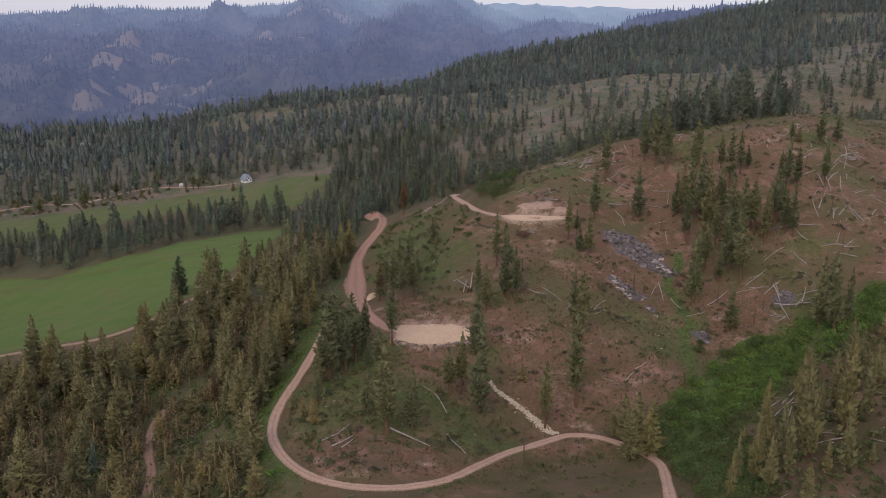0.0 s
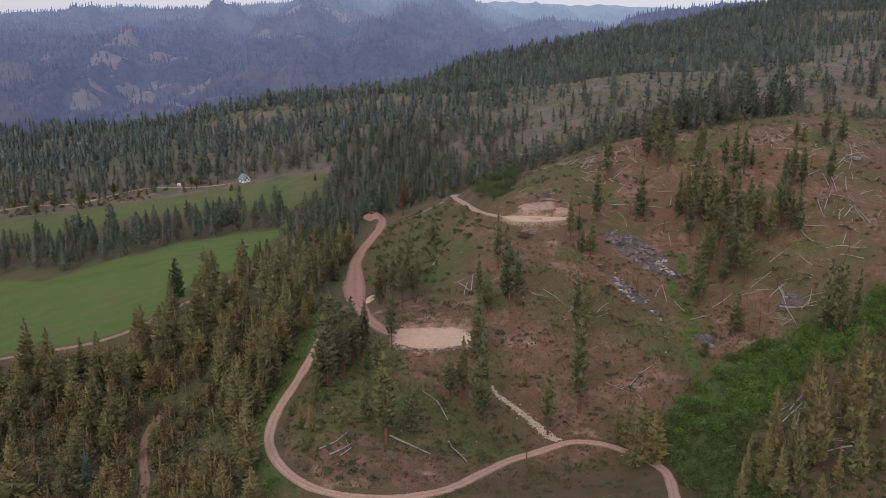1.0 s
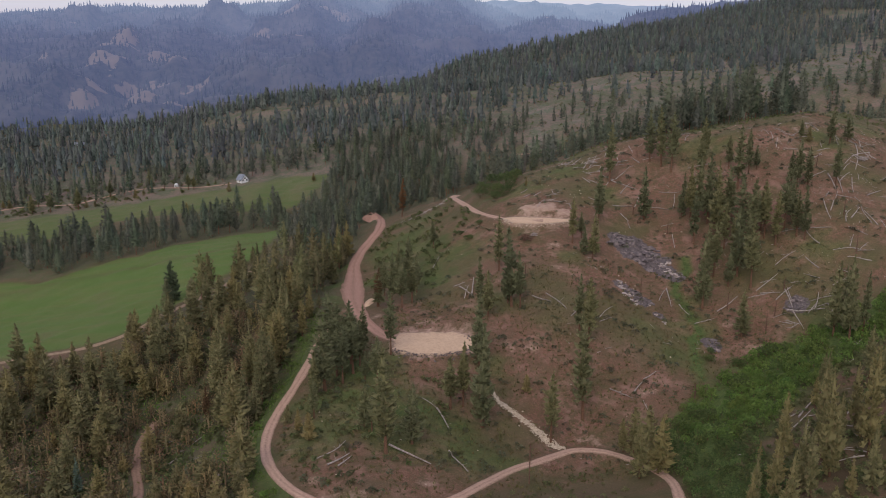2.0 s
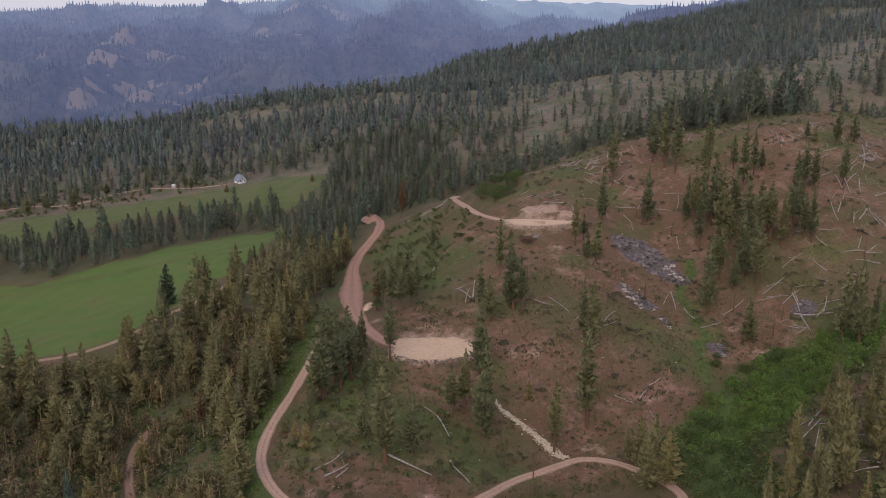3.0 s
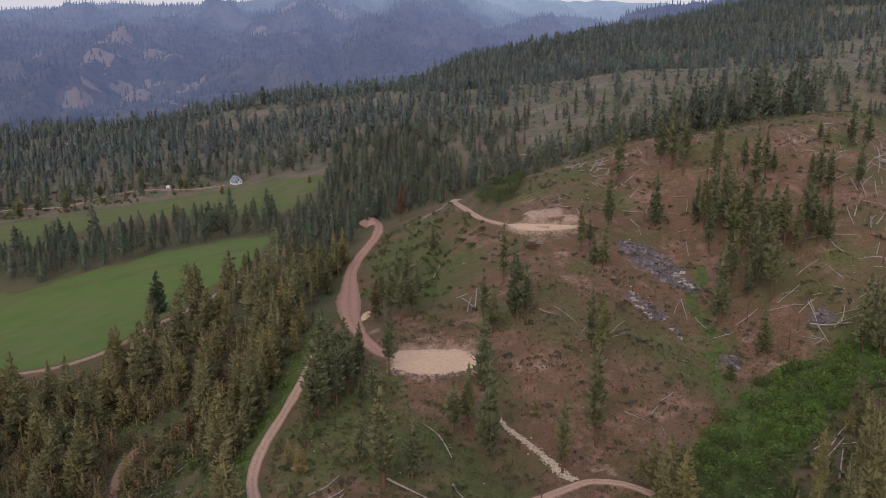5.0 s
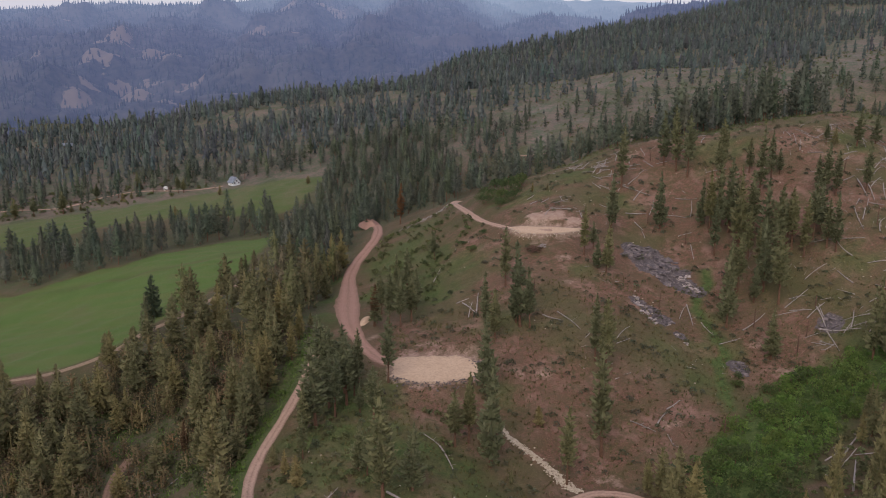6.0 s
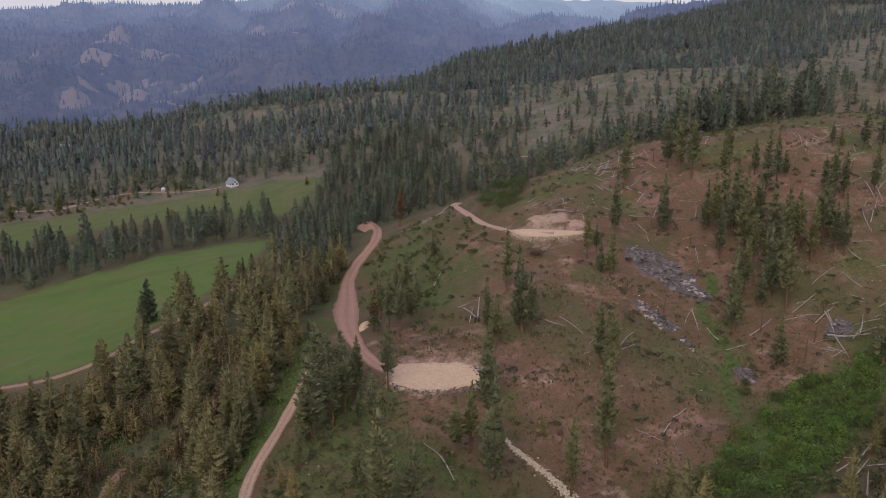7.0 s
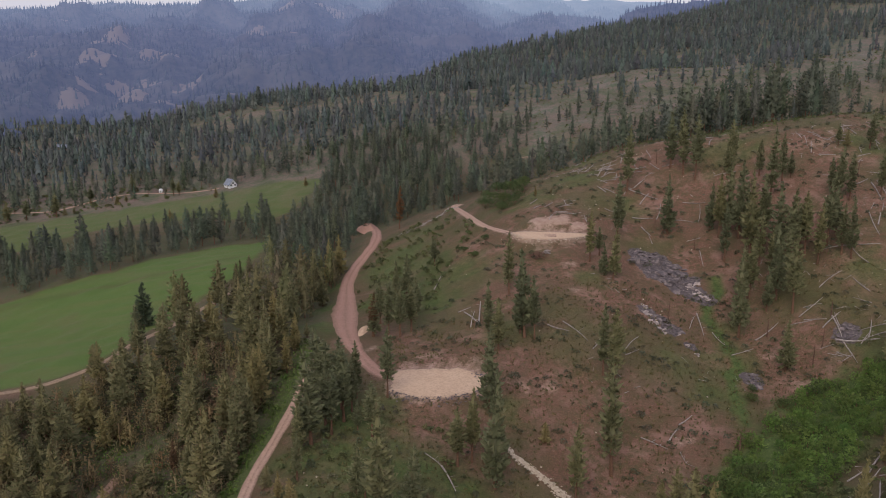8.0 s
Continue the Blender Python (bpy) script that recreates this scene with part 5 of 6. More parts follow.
for k, (x, y, w, h) in enumerate(((92, 246, 9, 4.5), (127, 287, 7, 3.6), (131, 288, 7, 3.4), (115, 281, 6, 3), (111, 268, 8, 4), (110, 291, 4, 2.4), (108, 286, 5, 2.8), (31, 381, 5, 2.6), (37, 392, 4, 2.2), (28, 390, 4, 2.0))):
    big_shrub(x, y, w, h, 620 + k, M_LEAF, "dense bright green rounded shrub on the slope")


def high(x, y):
    return float(graded(np.array([float(x)]), np.array([float(y)]))[0])


# fallen trunks: the two ends in plan
KNOLL_LOGS = (
    (-22.0, 217.2, -14.8, 224.4), (-18.9, 212.8, -13.5, 218.5), (-16.1, 212.1, -13.0, 217.3), (-3.2, 224.1, 7.8, 215.5), (13.1, 225.9, 17.4, 213.9),
    (6.6, 253.3, 10.8, 247.8), (10.8, 247.8, 13.8, 239.3),
)
SLOPE_LOGS = (
    (54.7, 315.5, 60.5, 303.8), (49.4, 314.1, 55.6, 309.2), (61.2, 299.9, 64.9, 305.5), (72.0, 301.4, 78.4, 309.0), (71.4, 299.0, 76.8, 302.5),
    (67.3, 265.2, 73.7, 260.7), (74.6, 263.3, 79.1, 269.3), (79.9, 270.9, 85.0, 274.8), (76.7, 259.6, 77.1, 255.2), (21.7, 338.1, 26.4, 339.5),
    (23.8, 336.8, 28.1, 324.4), (27.7, 324.8, 30.0, 341.3), (24.9, 323.9, 27.3, 334.9), (14.5, 366.3, 17.8, 376.6), (119.3, 369.4, 117.7, 360.2),
    (107.6, 321.1, 109.7, 314.7), (105.7, 331.8, 104.0, 319.3), (99.9, 321.9, 104.2, 329.8),
)
CREST_LOGS = (
    (103.3, 420.7, 113.7, 408.8), (122.8, 402.4, 131.3, 398.9), (109.1, 394.4, 114.1, 405.6), (99.4, 396.7, 108.1, 395.3), (115.2, 393.3, 123.5, 388.9),
    (125.2, 388.8, 128.9, 398.6), (117.2, 378.5, 122.5, 378.1), (101.6, 389.8, 103.7, 383.4), (120.5, 451.1, 119.6, 440.0), (90.3, 447.7, 96.4, 456.2),
    (93.8, 436.9, 100.3, 451.8), (96.3, 435.7, 104.1, 453.1), (93.4, 488.6, 98.8, 477.6), (89.4, 404.0, 94.0, 401.2), (93.4, 422.2, 97.1, 417.1),
)
BURN_LOGS = (
    (137.0, 320.0, 146.9, 324.2), (137.9, 318.2, 144.3, 315.1), (146.1, 315.6, 145.0, 306.0), (142.5, 305.8, 153.9, 299.7), (144.6, 305.0, 143.7, 293.4),
    (137.6, 304.8, 142.3, 304.2), (148.6, 300.8, 153.0, 304.1), (120.6, 316.0, 130.4, 321.1), (109.7, 308.6, 118.4, 312.1), (179.4, 358.3, 175.9, 343.3),
    (190.5, 377.5, 188.2, 364.7), (186.4, 360.2, 191.4, 356.9), (166.7, 341.4, 174.1, 338.6), (180.4, 337.7, 185.9, 332.7), (209.2, 393.5, 222.2, 401.4),
    (206.0, 388.5, 212.3, 384.5), (219.0, 409.2, 205.2, 381.7), (219.2, 403.4, 218.9, 393.8), (199.7, 374.0, 194.3, 361.6),
)
EAST_LOGS = (
    (193.3, 371.5, 201.0, 378.5), (193.6, 378.6, 189.7, 361.8), (110.8, 236.0, 119.4, 240.0), (115.1, 235.2, 128.3, 248.1), (110.1, 229.0, 119.3, 236.8),
    (107.3, 216.1, 116.0, 231.0), (183.9, 342.5, 191.3, 350.3), (178.4, 324.1, 184.0, 328.3), (139.8, 323.0, 145.7, 322.0), (148.5, 318.0, 151.9, 317.2),
    (140.3, 296.2, 144.1, 297.4), (149.6, 271.2, 156.5, 276.8), (192.6, 357.3, 193.6, 353.8),
)

def on_open_ground(x, y):
    """Clear of the roads and pads."""
    x, y = np.array([float(x)]), np.array([float(y)])
    return all(near_line(x, y, line)[0][0] > wide / 2 + 3 for line, _, wide in ROAD_LINES) and max(inside(x, y, LOWER_PAD)[0], inside(x, y, UPPER_PAD)[0]) < -6


def fallen_log(x1, y1, x2, y2, rng):
    """A fallen bleached trunk lying on the slope, slightly bowed, with broken limb stubs."""
    n = 5
    bm = bmesh.new()
    length = math.hypot(x2 - x1, y2 - y1)
    thick = min(0.30, 0.11 + 0.014 * length) * rng.uniform(0.7, 1.2)
    bow = rng.normal(0, 0.03) * length
    ox, oy = -(y2 - y1) / max(length, 0.1), (x2 - x1) / max(length, 0.1)
    pts = []
    for k in range(n):
        f = k / (n - 1)
        x, y = x1 + (x2 - x1) * f + ox * bow * math.sin(3.14 * f), y1 + (y2 - y1) * f + oy * bow * math.sin(3.14 * f)
        pts.append(Vector((x, y, high(x, y) + thick * 0.9 + 0.12)))
    c = sum(pts, Vector()) / n
    for k in range(n - 1):
        limb(bm, pts[k] - c, pts[k + 1] - c, thick * (1 - 0.13 * k), thick * (1 - 0.13 * (k + 1)), 7)
    for k in range(rng.randint(2, 6)):
        f = rng.uniform(0.35, 0.95) * (n - 1)
        p = pts[int(f)].lerp(pts[min(int(f) + 1, n - 1)], f % 1) - c
        limb(bm, p, p + Vector((rng.normal(0, 1), rng.normal(0, 1), abs(rng.normal(0.3, 0.5)))) * rng.uniform(0.5, 1.3), 0.07, 0.03, 4)
    ob = linked("fallen_log", bm, M_LOG)
    ob.location = c
    return tagged(ob, "bleached grey fallen trunk lying on the slope", "log", "fallen logs")


rng = np.random.RandomState(9)
for ends in KNOLL_LOGS + SLOPE_LOGS + CREST_LOGS + BURN_LOGS + EAST_LOGS:
    fallen_log(*ends, rng)
for x0, x1, y0, y1, n in ((178, 226, 335, 425, 52), (150, 185, 300, 345, 12), (134, 160, 298, 332, 10), (95, 150, 400, 450, 20), (100, 135, 190, 240, 14), (60, 110, 380, 440, 16), (86, 112, 432, 456, 20), (-105, -50, 195, 260, 14), (175, 225, 405, 440, 8)):
    for k in range(n):
        x, y, a, s = rng.uniform(x0, x1), rng.uniform(y0, y1), rng.rand() * 3.14, rng.uniform(2, 5)
        if on_open_ground(x, y):
            fallen_log(x - s * math.cos(a), y - s * math.sin(a), x + s * math.cos(a), y + s * math.sin(a), rng)


def sticks(name, xs, ys, rng, mean, label, mat):
    """Many thin dead sticks lying about, as triangular slivers with thickness."""
    n = len(xs)
    a, s = rng.rand(n) * 6.283, mean * rng.uniform(0.4, 1.6, n)
    z = graded(xs, ys)
    dx, dy = np.cos(a) * s / 2, np.sin(a) * s / 2
    z1, z2 = graded(xs - dx, ys - dy) + 0.1, graded(xs + dx, ys + dy) + 0.1 + rng.rand(n) * 0.3
    w = 0.05 + 0.09 * rng.rand(n)
    px, py = -np.sin(a) * w, np.cos(a) * w
    V = np.stack([np.stack([xs - dx + px, ys - dy + py, z1], -1), np.stack([xs - dx - px, ys - dy - py, z1], -1), np.stack([xs - dx, ys - dy, z1 + 1.7 * w], -1), np.stack([xs + dx, ys + dy, z2 + w * 0.5], -1)], 1).reshape(-1, 3)
    f = np.array([(0, 1, 3), (1, 2, 3), (2, 0, 3)])
    F = (f[None] + (np.arange(n) * 4)[:, None, None]).reshape(-1, 3)
    me = bpy.data.meshes.new(name)
    me.from_pydata(V.tolist(), [], F.tolist())
    me.materials.append(mat)
    return tagged(new(name, me), label, "deadwood", kind="stuff")


bx, by, r = scatter(HILLSIDE, 4.2, 51, lambda x, y, rng: (0.9 * waves(x, y, 40, 111) + 0.8 * step(110, 150, x) > 0.5 + rng.rand(len(x))))
sticks("dead_branches", bx, by, r, 2.6, "bleached branches and thin stems strewn over the slope", M_LOG)
qx, qy, r = scatter(EAST_SLOPE, 8.5, 52)
sticks("dead_branches", qx, qy, r, 2.4, "pale broken branches on the near east slope", M_LOG)


def snag(x, y, h, lean, rng):
    bm = bmesh.new()
    top = Vector((lean * h * 0.5, lean * h * 0.3, h))
    limb(bm, Vector((0, 0, -0.5)), top * 0.5, 0.26, 0.18, 7)
    limb(bm, top * 0.5, top, 0.18, 0.07, 7)
    for k in range(5):
        p = top * rng.uniform(0.35, 0.95)
        limb(bm, p, p + Vector((rng.normal(0, 0.6), rng.normal(0, 0.6), rng.normal(0, 0.25))), 0.05, 0.02, 4)
    ob = linked("dead_snag", bm, M_SNAG)
    ob.location = (x, y, high(x, y))
    return tagged(ob, "bare reddish-brown dead trunk still standing", "dead tree", "dead snags")


for x, y, h, lean in ((93, 259, 6, 0.02), (125, 317, 7, 0.05), (138, 305, 6, 0.2), (157, 285, 5, 0), (188, 384, 6, 0.35), (121, 436, 5, -0.2), (132, 449, 7, 0.1), (107, 389, 4, 0.05), (118, 372, 6, 0),
                      (182, 345, 7, 0.05), (176, 322, 8, 0.02), (146, 316, 5, 0.05), (133, 300, 7, 0), (49, 330, 5, 0.05), (94, 327, 6, 0.1), (110, 207, 8, 0.05), (116, 215, 7, -0.1)):
    snag(x, y, h, lean, rng)


def brush_pile(x, y, r, n, rng, label, mat):
    pile = new("brush_pile")
    pile.location = (x, y, high(x, y))
    bm = bmesh.new()
    for k in range(n):
        a, s = rng.rand() * 6.283, r * rng.uniform(0.6, 1.3)
        e = rng.rand() * 0.5 * r
        c = Vector((rng.normal(0, r * 0.3), rng.normal(0, r * 0.3), 0.2 + max(0, 0.45 * r - e) * rng.rand()))
        d = Vector((math.cos(a), math.sin(a), rng.normal(0, 0.18))) * s
        limb(bm, c - d * 0.5, c + d * 0.5, rng.uniform(0.08, 0.2), 0.05, 5)
    linked("branches", bm, mat, pile)
    return tagged(pile, label, "brush pile")


brush_pile(53.4, 362, 3.6, 90, rng, "heap of cut reddish-brown branches and stems on the slope", M_SNAG)
brush_pile(213, 392, 4.0, 40, rng, "loose heap of bleached fallen stems", M_LOG)
brush_pile(58, 364, 2.0, 30, rng, "small heap of grey branches below the pad", M_LOG)
wl = smooth_line(((3, 449), (12, 456), (20, 458), (29, 468)), 0.35)
sticks("slash_windrow", wl[:, 0] + rng.normal(0, 0.9, len(wl)), wl[:, 1] + rng.normal(0, 1.2, len(wl)), rng, 3.0, "windrow of pale logging slash beside the spur road", M_LOG)
sticks("slash_windrow", wl[:, 0] + rng.normal(0, 1.5, len(wl)), wl[:, 1] + rng.normal(-1, 1.5, len(wl)), rng, 2.0, "thin pale slash beside the spur road", M_LOG)

# ---- rock ----
M_ROCK = plain("dark_rock", [(0.060, 0.052, 0.052), (0.13, 0.108, 0.105), (0.25, 0.20, 0.185)], 0.6, 0.85, 0.7)
M_PALE = plain("pale_stone", [(0.36, 0.29, 0.21), (0.55, 0.46, 0.35)], 1.2, 0.9, 0.5)


M_LEDGE = plain("pale_weathered_rock", [(0.20, 0.165, 0.155), (0.34, 0.285, 0.255), (0.48, 0.40, 0.355)], 0.9, 0.9, 0.6)


def boulder(bm, c, size, rng):
    part = bmesh.new()
    for k in range(16):
        v = Vector(rng.normal(0, 1, 3)).normalized()
        part.verts.new(Vector((v.x * size[0], v.y * size[1], v.z * size[2])) * rng.uniform(0.75, 1.1) + c)
    bmesh.ops.convex_hull(part, input=part.verts)
    loose = [v for v in part.verts if not v.link_faces]
    bmesh.ops.delete(part, geom=loose, context='VERTS')
    me = bpy.data.meshes.new("tmp")
    part.to_mesh(me)
    part.free()
    bm.from_mesh(me)
    bpy.data.meshes.remove(me)


def outcrop(label, places, mat, rng):
    """Angular rock faces breaking through the slope; each block is a piece."""
    top = new("rock_outcrop")
    x0, y0 = places[0][:2]
    top.location = (x0, y0, high(x0, y0))
    for x, y, r in places:
        for k in range(10):
            px, py = x + rng.normal(0, r * 0.45), y + rng.normal(0, r * 0.45)
            bm = bmesh.new()
            s = r * rng.uniform(0.15, 0.72)
            boulder(bm, Vector((0, 0, 0)), (s, s * rng.uniform(0.6, 1.2), s * rng.uniform(0.35, 0.7)), rng)
            ob = linked("rock", bm, mat, top)
            ob.location = Vector((px, py, high(px, py) - s * 0.05)) - top.location
    return tagged(top, label, "rock outcrop")


outcrop("dark grey cracked rock face in the slope", ((95, 370, 4), (95, 364, 4.5), (100, 367, 4.5), (103, 360, 4.5), (107, 356, 4), (97, 356, 4), (102, 352, 4), (107, 350, 3)), M_ROCK, rng)
outcrop("pale weathered rock ledge below the dark face", ((107, 356, 1.6), (109, 350, 1.8), (112, 350, 1.5), (110, 345, 2.0), (112, 341, 2.0)), M_LEDGE, rng)
outcrop("mixed grey and pale rock ledges running down the slope", ((87, 329, 2.2), (90, 325, 2.4), (92, 321, 2.2), (95, 319, 2)), M_ROCK, rng)
outcrop("pale stones strung down the slope", ((87, 332, 1.6), (86, 327, 1.9), (87, 322, 1.9), (89, 319, 1.7), (94, 318, 1.4), (96, 312, 1.1), (98, 308, 1.0)), M_LEDGE, rng)
outcrop("grey rock knob above the green hollow", ((112.5, 299, 2.4), (112, 294, 2)), M_ROCK, rng)
outcrop("grey rock slab among fallen trunks", ((147.5, 309, 2.2), (146, 305, 2)), M_ROCK, rng)


def stones(name, xs, ys, rng, mean, label, mat, lift=0.0):
    """Many small angular stones in one mesh."""
    n = len(xs)
    base = np.array([(1, 0, 0), (0.2, 0.9, 0.05), (-0.9, 0.2, 0), (-0.1, -0.9, 0.02), (0.1, 0.1, 0.75), (0, 0, -0.4)])
    f = np.array([(0, 1, 4), (1, 2, 4), (2, 3, 4), (3, 0, 4), (1, 0, 5), (2, 1, 5), (3, 2, 5), (0, 3, 5)])
    a, s = rng.rand(n) * 6.283, mean * rng.uniform(0.5, 1.5, n)
    b = base[None] * (1 + rng.normal(0, 0.2, (n, 6, 3)))
    z = graded(xs, ys) + lift
    x = xs[:, None] + (b[..., 0] * np.cos(a)[:, None] - b[..., 1] * np.sin(a)[:, None]) * s[:, None]
    y = ys[:, None] + (b[..., 0] * np.sin(a)[:, None] + b[..., 1] * np.cos(a)[:, None]) * s[:, None]
    V = np.stack([x, y, z[:, None] + b[..., 2] * s[:, None] + 0.25 * s[:, None]], -1).reshape(-1, 3)
    F = (f[None] + (np.arange(n) * 6)[:, None, None]).reshape(-1, 3)
    me = bpy.data.meshes.new(name)
    me.from_pydata(V.tolist(), [], F.tolist())
    me.materials.append(mat)
    return tagged(new(name, me), label, "stones", kind="stuff")


wash = smooth_line(((28.5, 262), (31, 257.5), (36, 252), (40, 248), (43, 242), (46.5, 238.5)), 0.026)
rng = np.random.RandomState(12)
wide = np.linspace(0.35, 1.0, len(wash))
stones("riprap", wash[:, 0] + rng.normal(0, 0.95, len(wash)) * wide, wash[:, 1] + rng.normal(0, 0.8, len(wash)) * wide, rng, 0.30, "pale broken stone lining a ditch down to the road", M_PALE, 0.1)
edge = smooth_line(LOWER_PAD[5:] + LOWER_PAD[:1], 0.12)
stones("fill_stones", edge[:, 0] * 1.0 + rng.normal(0, 0.9, len(edge)), edge[:, 1] - 1.2 + rng.normal(0, 0.9, len(edge)), rng, 0.28, "loose dark stones along the edge of the pad fill", M_ROCK, 0.05)
edge = smooth_line(UPPER_PAD[4:] + UPPER_PAD[:1], 0.16)
stones("fill_stones", edge[:, 0] + rng.normal(0, 1.0, len(edge)), edge[:, 1] - 1.5 + rng.normal(0, 1.0, len(edge)), rng, 0.22, "loose pale stones below the upper pad", M_PALE, 0.05)
tx, ty, r = scatter(HILLSIDE, 3.0, 61, lambda x, y, rng: waves(x, y, 19, 121) > 0.45 + rng.rand(len(x)))
stones("field_stones", tx, ty, r, 0.30, "small pale stones scattered in the turf", M_PALE)


def mound(name, x, y, rx, ry, h, turn, mat, label):
    bm = bmesh.new()
    n, k = 7, 20
    rings = []
    for i in range(n):
        f = i / (n - 1)
        rings.append([bm.verts.new((math.cos(a) * rx * f * (1 + 0.12 * math.sin(3 * a)), math.sin(a) * ry * f * (1 + 0.1 * math.cos(2 * a)), h * (1 - f) ** 0.9 * (1 + 0.1 * math.sin(5 * a)) - 0.3 * f)) for a in np.arange(k) * 6.2832 / k])
    for p, q in zip(rings[1:], rings[2:]):
        for j in range(k):
            bm.faces.new((p[j], q[j], q[(j + 1) % k], p[(j + 1) % k]))
    bm.faces.new(rings[1])
    for v in rings[0]:
        bm.verts.remove(v)
    for face in bm.faces:
        face.smooth = True
    ob = linked(name, bm, mat)
    ob.location, ob.rotation_euler = (x, y, high(x, y)), (0, 0, radians(turn))
    return tagged(ob, label, "earth heap")


mound("sand_heap", -11.8, 338, 2.0, 8.0, 1.5, -10, M_PAD, "heap of pale sand beside the red road")
mound("earth_bank", -14.5, 496, 6.0, 12.0, 4.2, 10, M_RED, "bank of raw red earth where the road turns")


# ---- farm buildings and pole ----
M_WHITE = plain("white_siding", [(0.62, 0.62, 0.60), (0.78, 0.78, 0.76)], 0.8, 0.7, 0.1)
M_METAL = plain("grey_metal_roof", [(0.16, 0.18, 0.21), (0.24, 0.265, 0.30)], 0.4, 0.45, 0.1)
M_TRIM = plain("white_trim", [(0.70, 0.70, 0.68), (0.80, 0.80, 0.78)], 2.0, 0.6)
M_ROOF = plain("weathered_pale_roof", [(0.30, 0.29, 0.28), (0.42, 0.41, 0.39)], 0.5, 0.7, 0.1)
M_GLASS = plain("dark_glass", [(0.02, 0.025, 0.03), (0.04, 0.045, 0.05)], 1.0, 0.15)
M_TIMBER = plain("brown_timber", [(0.13, 0.085, 0.06), (0.22, 0.15, 0.105)], 1.0, 0.9, 0.3)


def box(bm, x0, x1, y0, y1, z0, z1):
    v = [bm.verts.new(p) for p in ((x0, y0, z0), (x1, y0, z0), (x1, y1, z0), (x0, y1, z0), (x0, y0, z1), (x1, y0, z1), (x1, y1, z1), (x0, y1, z1))]
    for q in ((3, 2, 1, 0), (4, 5, 6, 7), (0, 1, 5, 4), (1, 2, 6, 5), (2, 3, 7, 6), (3, 0, 4, 7)):
        bm.faces.new([v[i] for i in q])


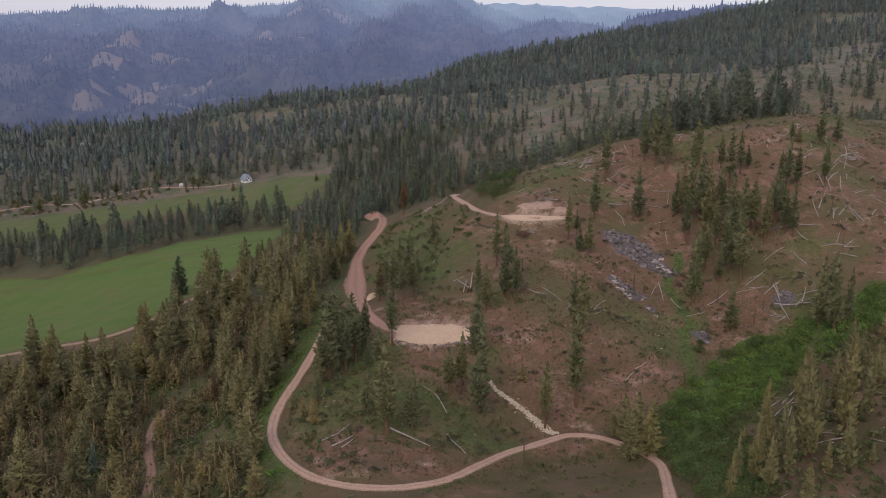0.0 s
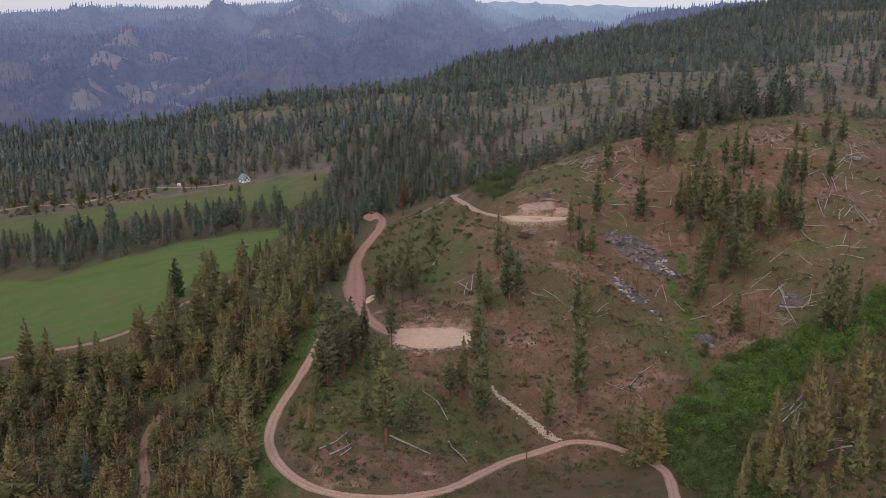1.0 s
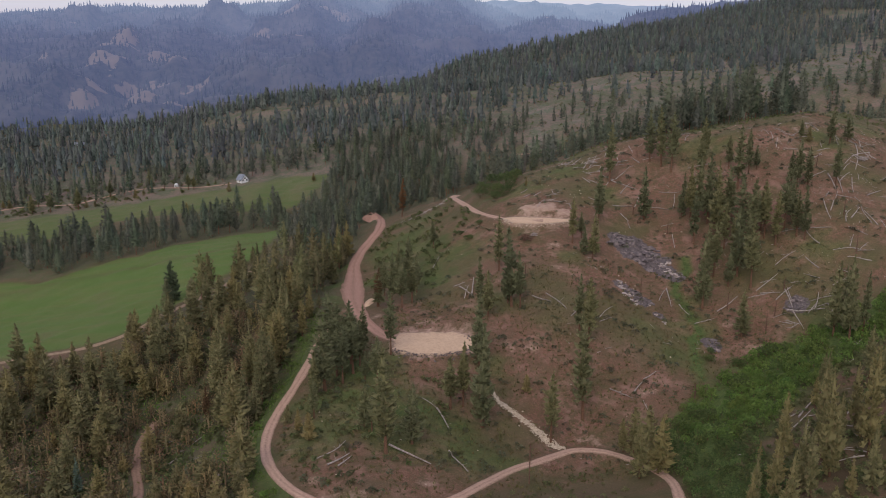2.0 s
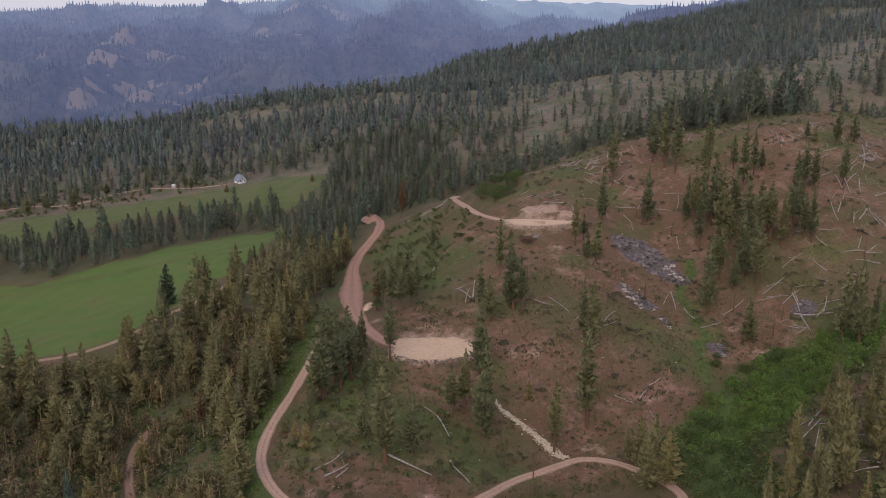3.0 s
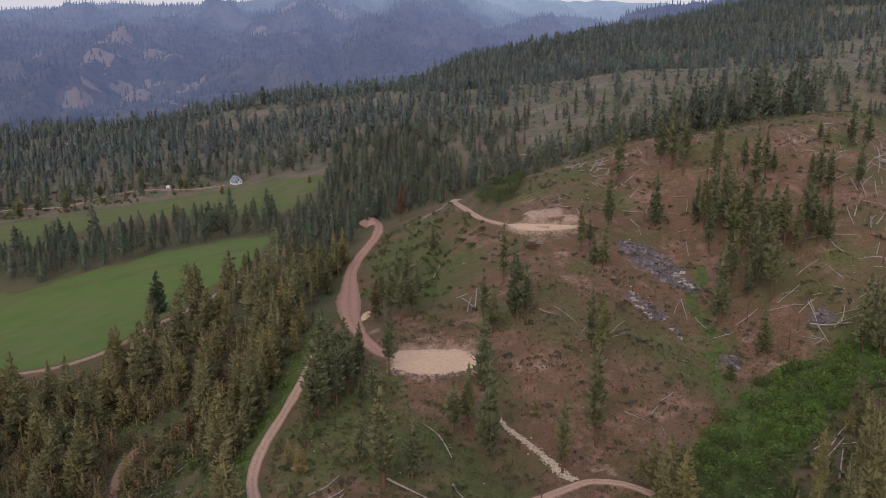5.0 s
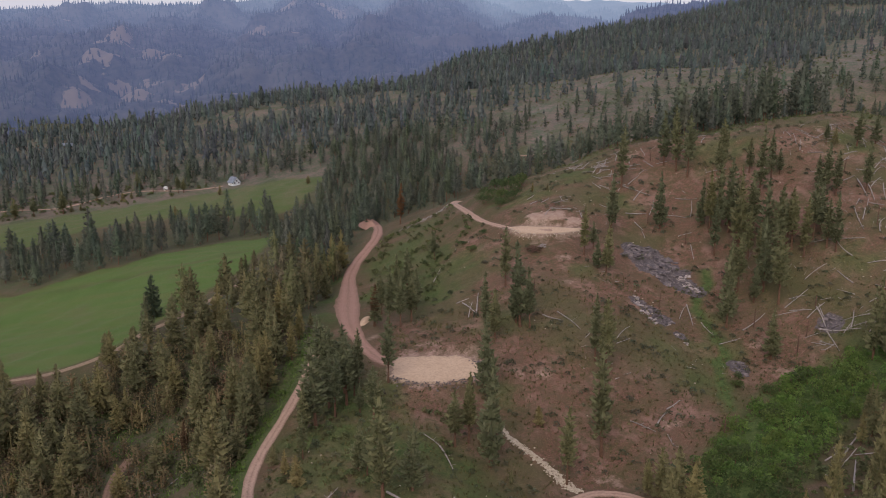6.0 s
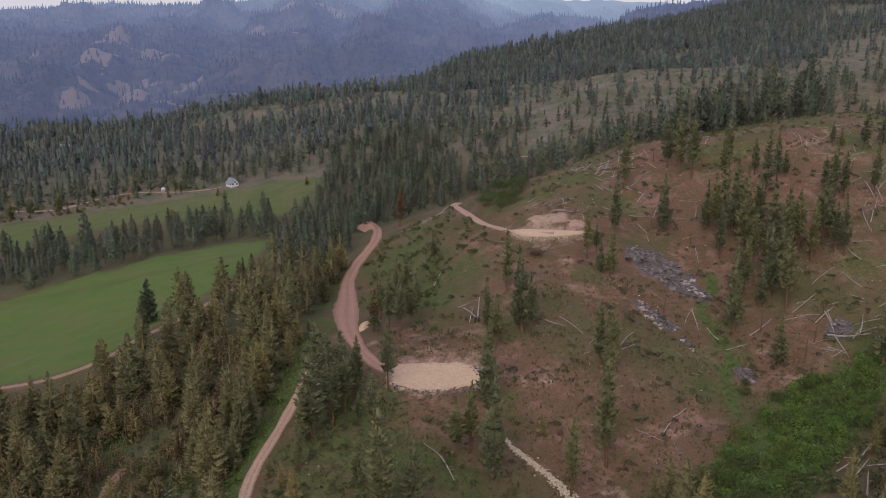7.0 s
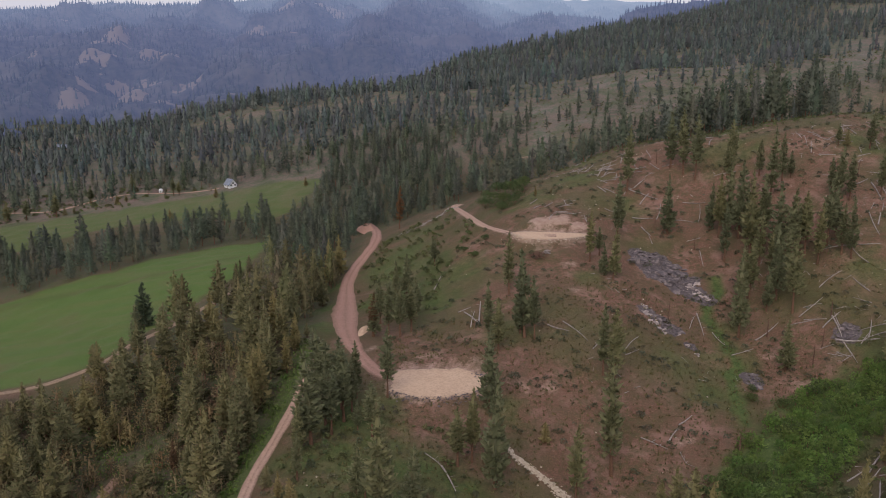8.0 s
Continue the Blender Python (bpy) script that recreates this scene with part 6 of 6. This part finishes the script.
def gabled(name, x, y, turn, long, wide, eave, ridge, wall_mat, roof_mat, label):
    """A gabled house: walls with thickness of their own, two roof slabs, windows, door and chimney."""
    house = new(name)
    house.location, house.rotation_euler = (x, y, high(x, y)), (0, 0, radians(turn))
    bm = bmesh.new()
    l, w = long / 2, wide / 2
    a = [bm.verts.new(p) for p in ((-l, -w, -1), (l, -w, -1), (l, w, -1), (-l, w, -1), (-l, -w, eave), (l, -w, eave), (l, w, eave), (-l, w, eave), (-l, 0, ridge), (l, 0, ridge))]
    for q in ((0, 1, 5, 4), (2, 3, 7, 6), (1, 2, 6, 9, 5), (3, 0, 4, 8, 7)):
        bm.faces.new([a[i] for i in q])
    linked("wall", bm, wall_mat, house)
    for s in (-1, 1):
        bm = bmesh.new()
        over = 0.6
        k = (ridge - eave) / w
        p = [(-l - over, s * (w + over), eave - k * over), (l + over, s * (w + over), eave - k * over), (l + over, 0, ridge), (-l - over, 0, ridge)]
        lo, hi = [bm.verts.new((*q[:2], q[2] + 0.05)) for q in p], [bm.verts.new((*q[:2], q[2] + 0.30)) for q in p]
        for q in (lo[::-1], hi, *[(lo[i], lo[(i + 1) % 4], hi[(i + 1) % 4], hi[i]) for i in range(4)]):
            bm.faces.new(q)
        roof = linked("roof", bm, roof_mat, house)
    for px, py, pz, sx, sy, sz in ((l, -1.8, 1.2, 0.06, 1.2, 1.4), (l, 1.8, 1.2, 0.06, 1.2, 1.4), (l, 0, eave + 0.4, 0.06, 1.3, 1.3), (-2, -w, 1.2, 1.4, 0.06, 1.3), (2.4, -w, 1.2, 1.4, 0.06, 1.3)):
        bm = bmesh.new()
        box(bm, px - sx / 2, px + sx / 2, py - sy / 2, py + sy / 2, pz, pz + sz)
        pane = linked("window", bm, M_GLASS, house)
        bm = bmesh.new()
        ax, ay = (0.05, sy / 2 + 0.08) if sx < sy else (sx / 2 + 0.08, 0.05)
        for z0, z1 in ((pz - 0.1, pz - 0.003), (pz + sz + 0.003, pz + sz + 0.1)):
            box(bm, px - ax, px + ax, py - ay, py + ay, z0, z1)
        linked("frame", bm, M_TRIM, pane)
    bm = bmesh.new()
    box(bm, -0.1, 0.9, -w - 0.05, -w + 0.02, 0, 2.1)
    linked("door", bm, M_TIMBER, house)
    bm = bmesh.new()
    box(bm, -1.5, -0.8, 0.6, 1.3, eave, ridge + 0.9)
    linked("chimney", bm, M_ROCK, roof)
    return tagged(house, label, "house")


gabled("farmhouse", -129.5, 724, -48, 7.6, 6.6, 2.4, 6.2, M_WHITE, M_METAL, "white farmhouse with a steep grey metal roof at the meadow edge")
gabled("cabin", -355, 985, 10, 12, 8, 3.0, 5.5, M_TIMBER, M_METAL, "timber cabin with a blue-grey metal roof among pines")
gabled("cabin", 150, 1012, -20, 9, 6, 2.8, 4.6, M_TIMBER, M_ROOF, "small cabin with a pale roof in a clearing")


def tank(x, y, label):
    top = new("water_tank")
    top.location = (x, y, high(x, y))
    bm = bmesh.new()
    prof = ((1.7, -0.3), (1.7, 2.0), (1.5, 2.45), (0.9, 2.8), (0.25, 2.95))
    rings = [[bm.verts.new((math.cos(a) * r, math.sin(a) * r, z)) for a in np.arange(18) * 6.2832 / 18] for r, z in prof]
    for p, q in zip(rings, rings[1:]):
        for j in range(18):
            bm.faces.new((p[j], p[(j + 1) % 18], q[(j + 1) % 18], q[j]))
    bm.faces.new(rings[-1])
    linked("body", bm, M_WHITE, top)
    bm = bmesh.new()
    limb(bm, Vector((0, 0, 2.9)), Vector((0, 0, 3.1)), 0.3, 0.28, 10)
    linked("lid", bm, M_METAL, top)
    return tagged(top, label, "water tank")


tank(-187.7, 738, "round white domed water tank beside the farm drive")


def pole(x, y, h):
    bm = bmesh.new()
    limb(bm, Vector((0, 0, -0.5)), Vector((0, 0, h)), 0.20, 0.13, 8)
    for k in range(3):
        limb(bm, Vector((0, 0, h * (0.7 + 0.1 * k))), Vector((0.4, 0.2 - 0.2 * k, h * (0.7 + 0.1 * k) + 0.1)), 0.04, 0.02, 5)
    ob = linked("bare_pole", bm, M_SNAG)
    ob.location = (x, y, high(x, y))
    return tagged(ob, "bare brown trunk standing like a pole beside the road", "dead tree")


pole(33.5, 214, 11.5)
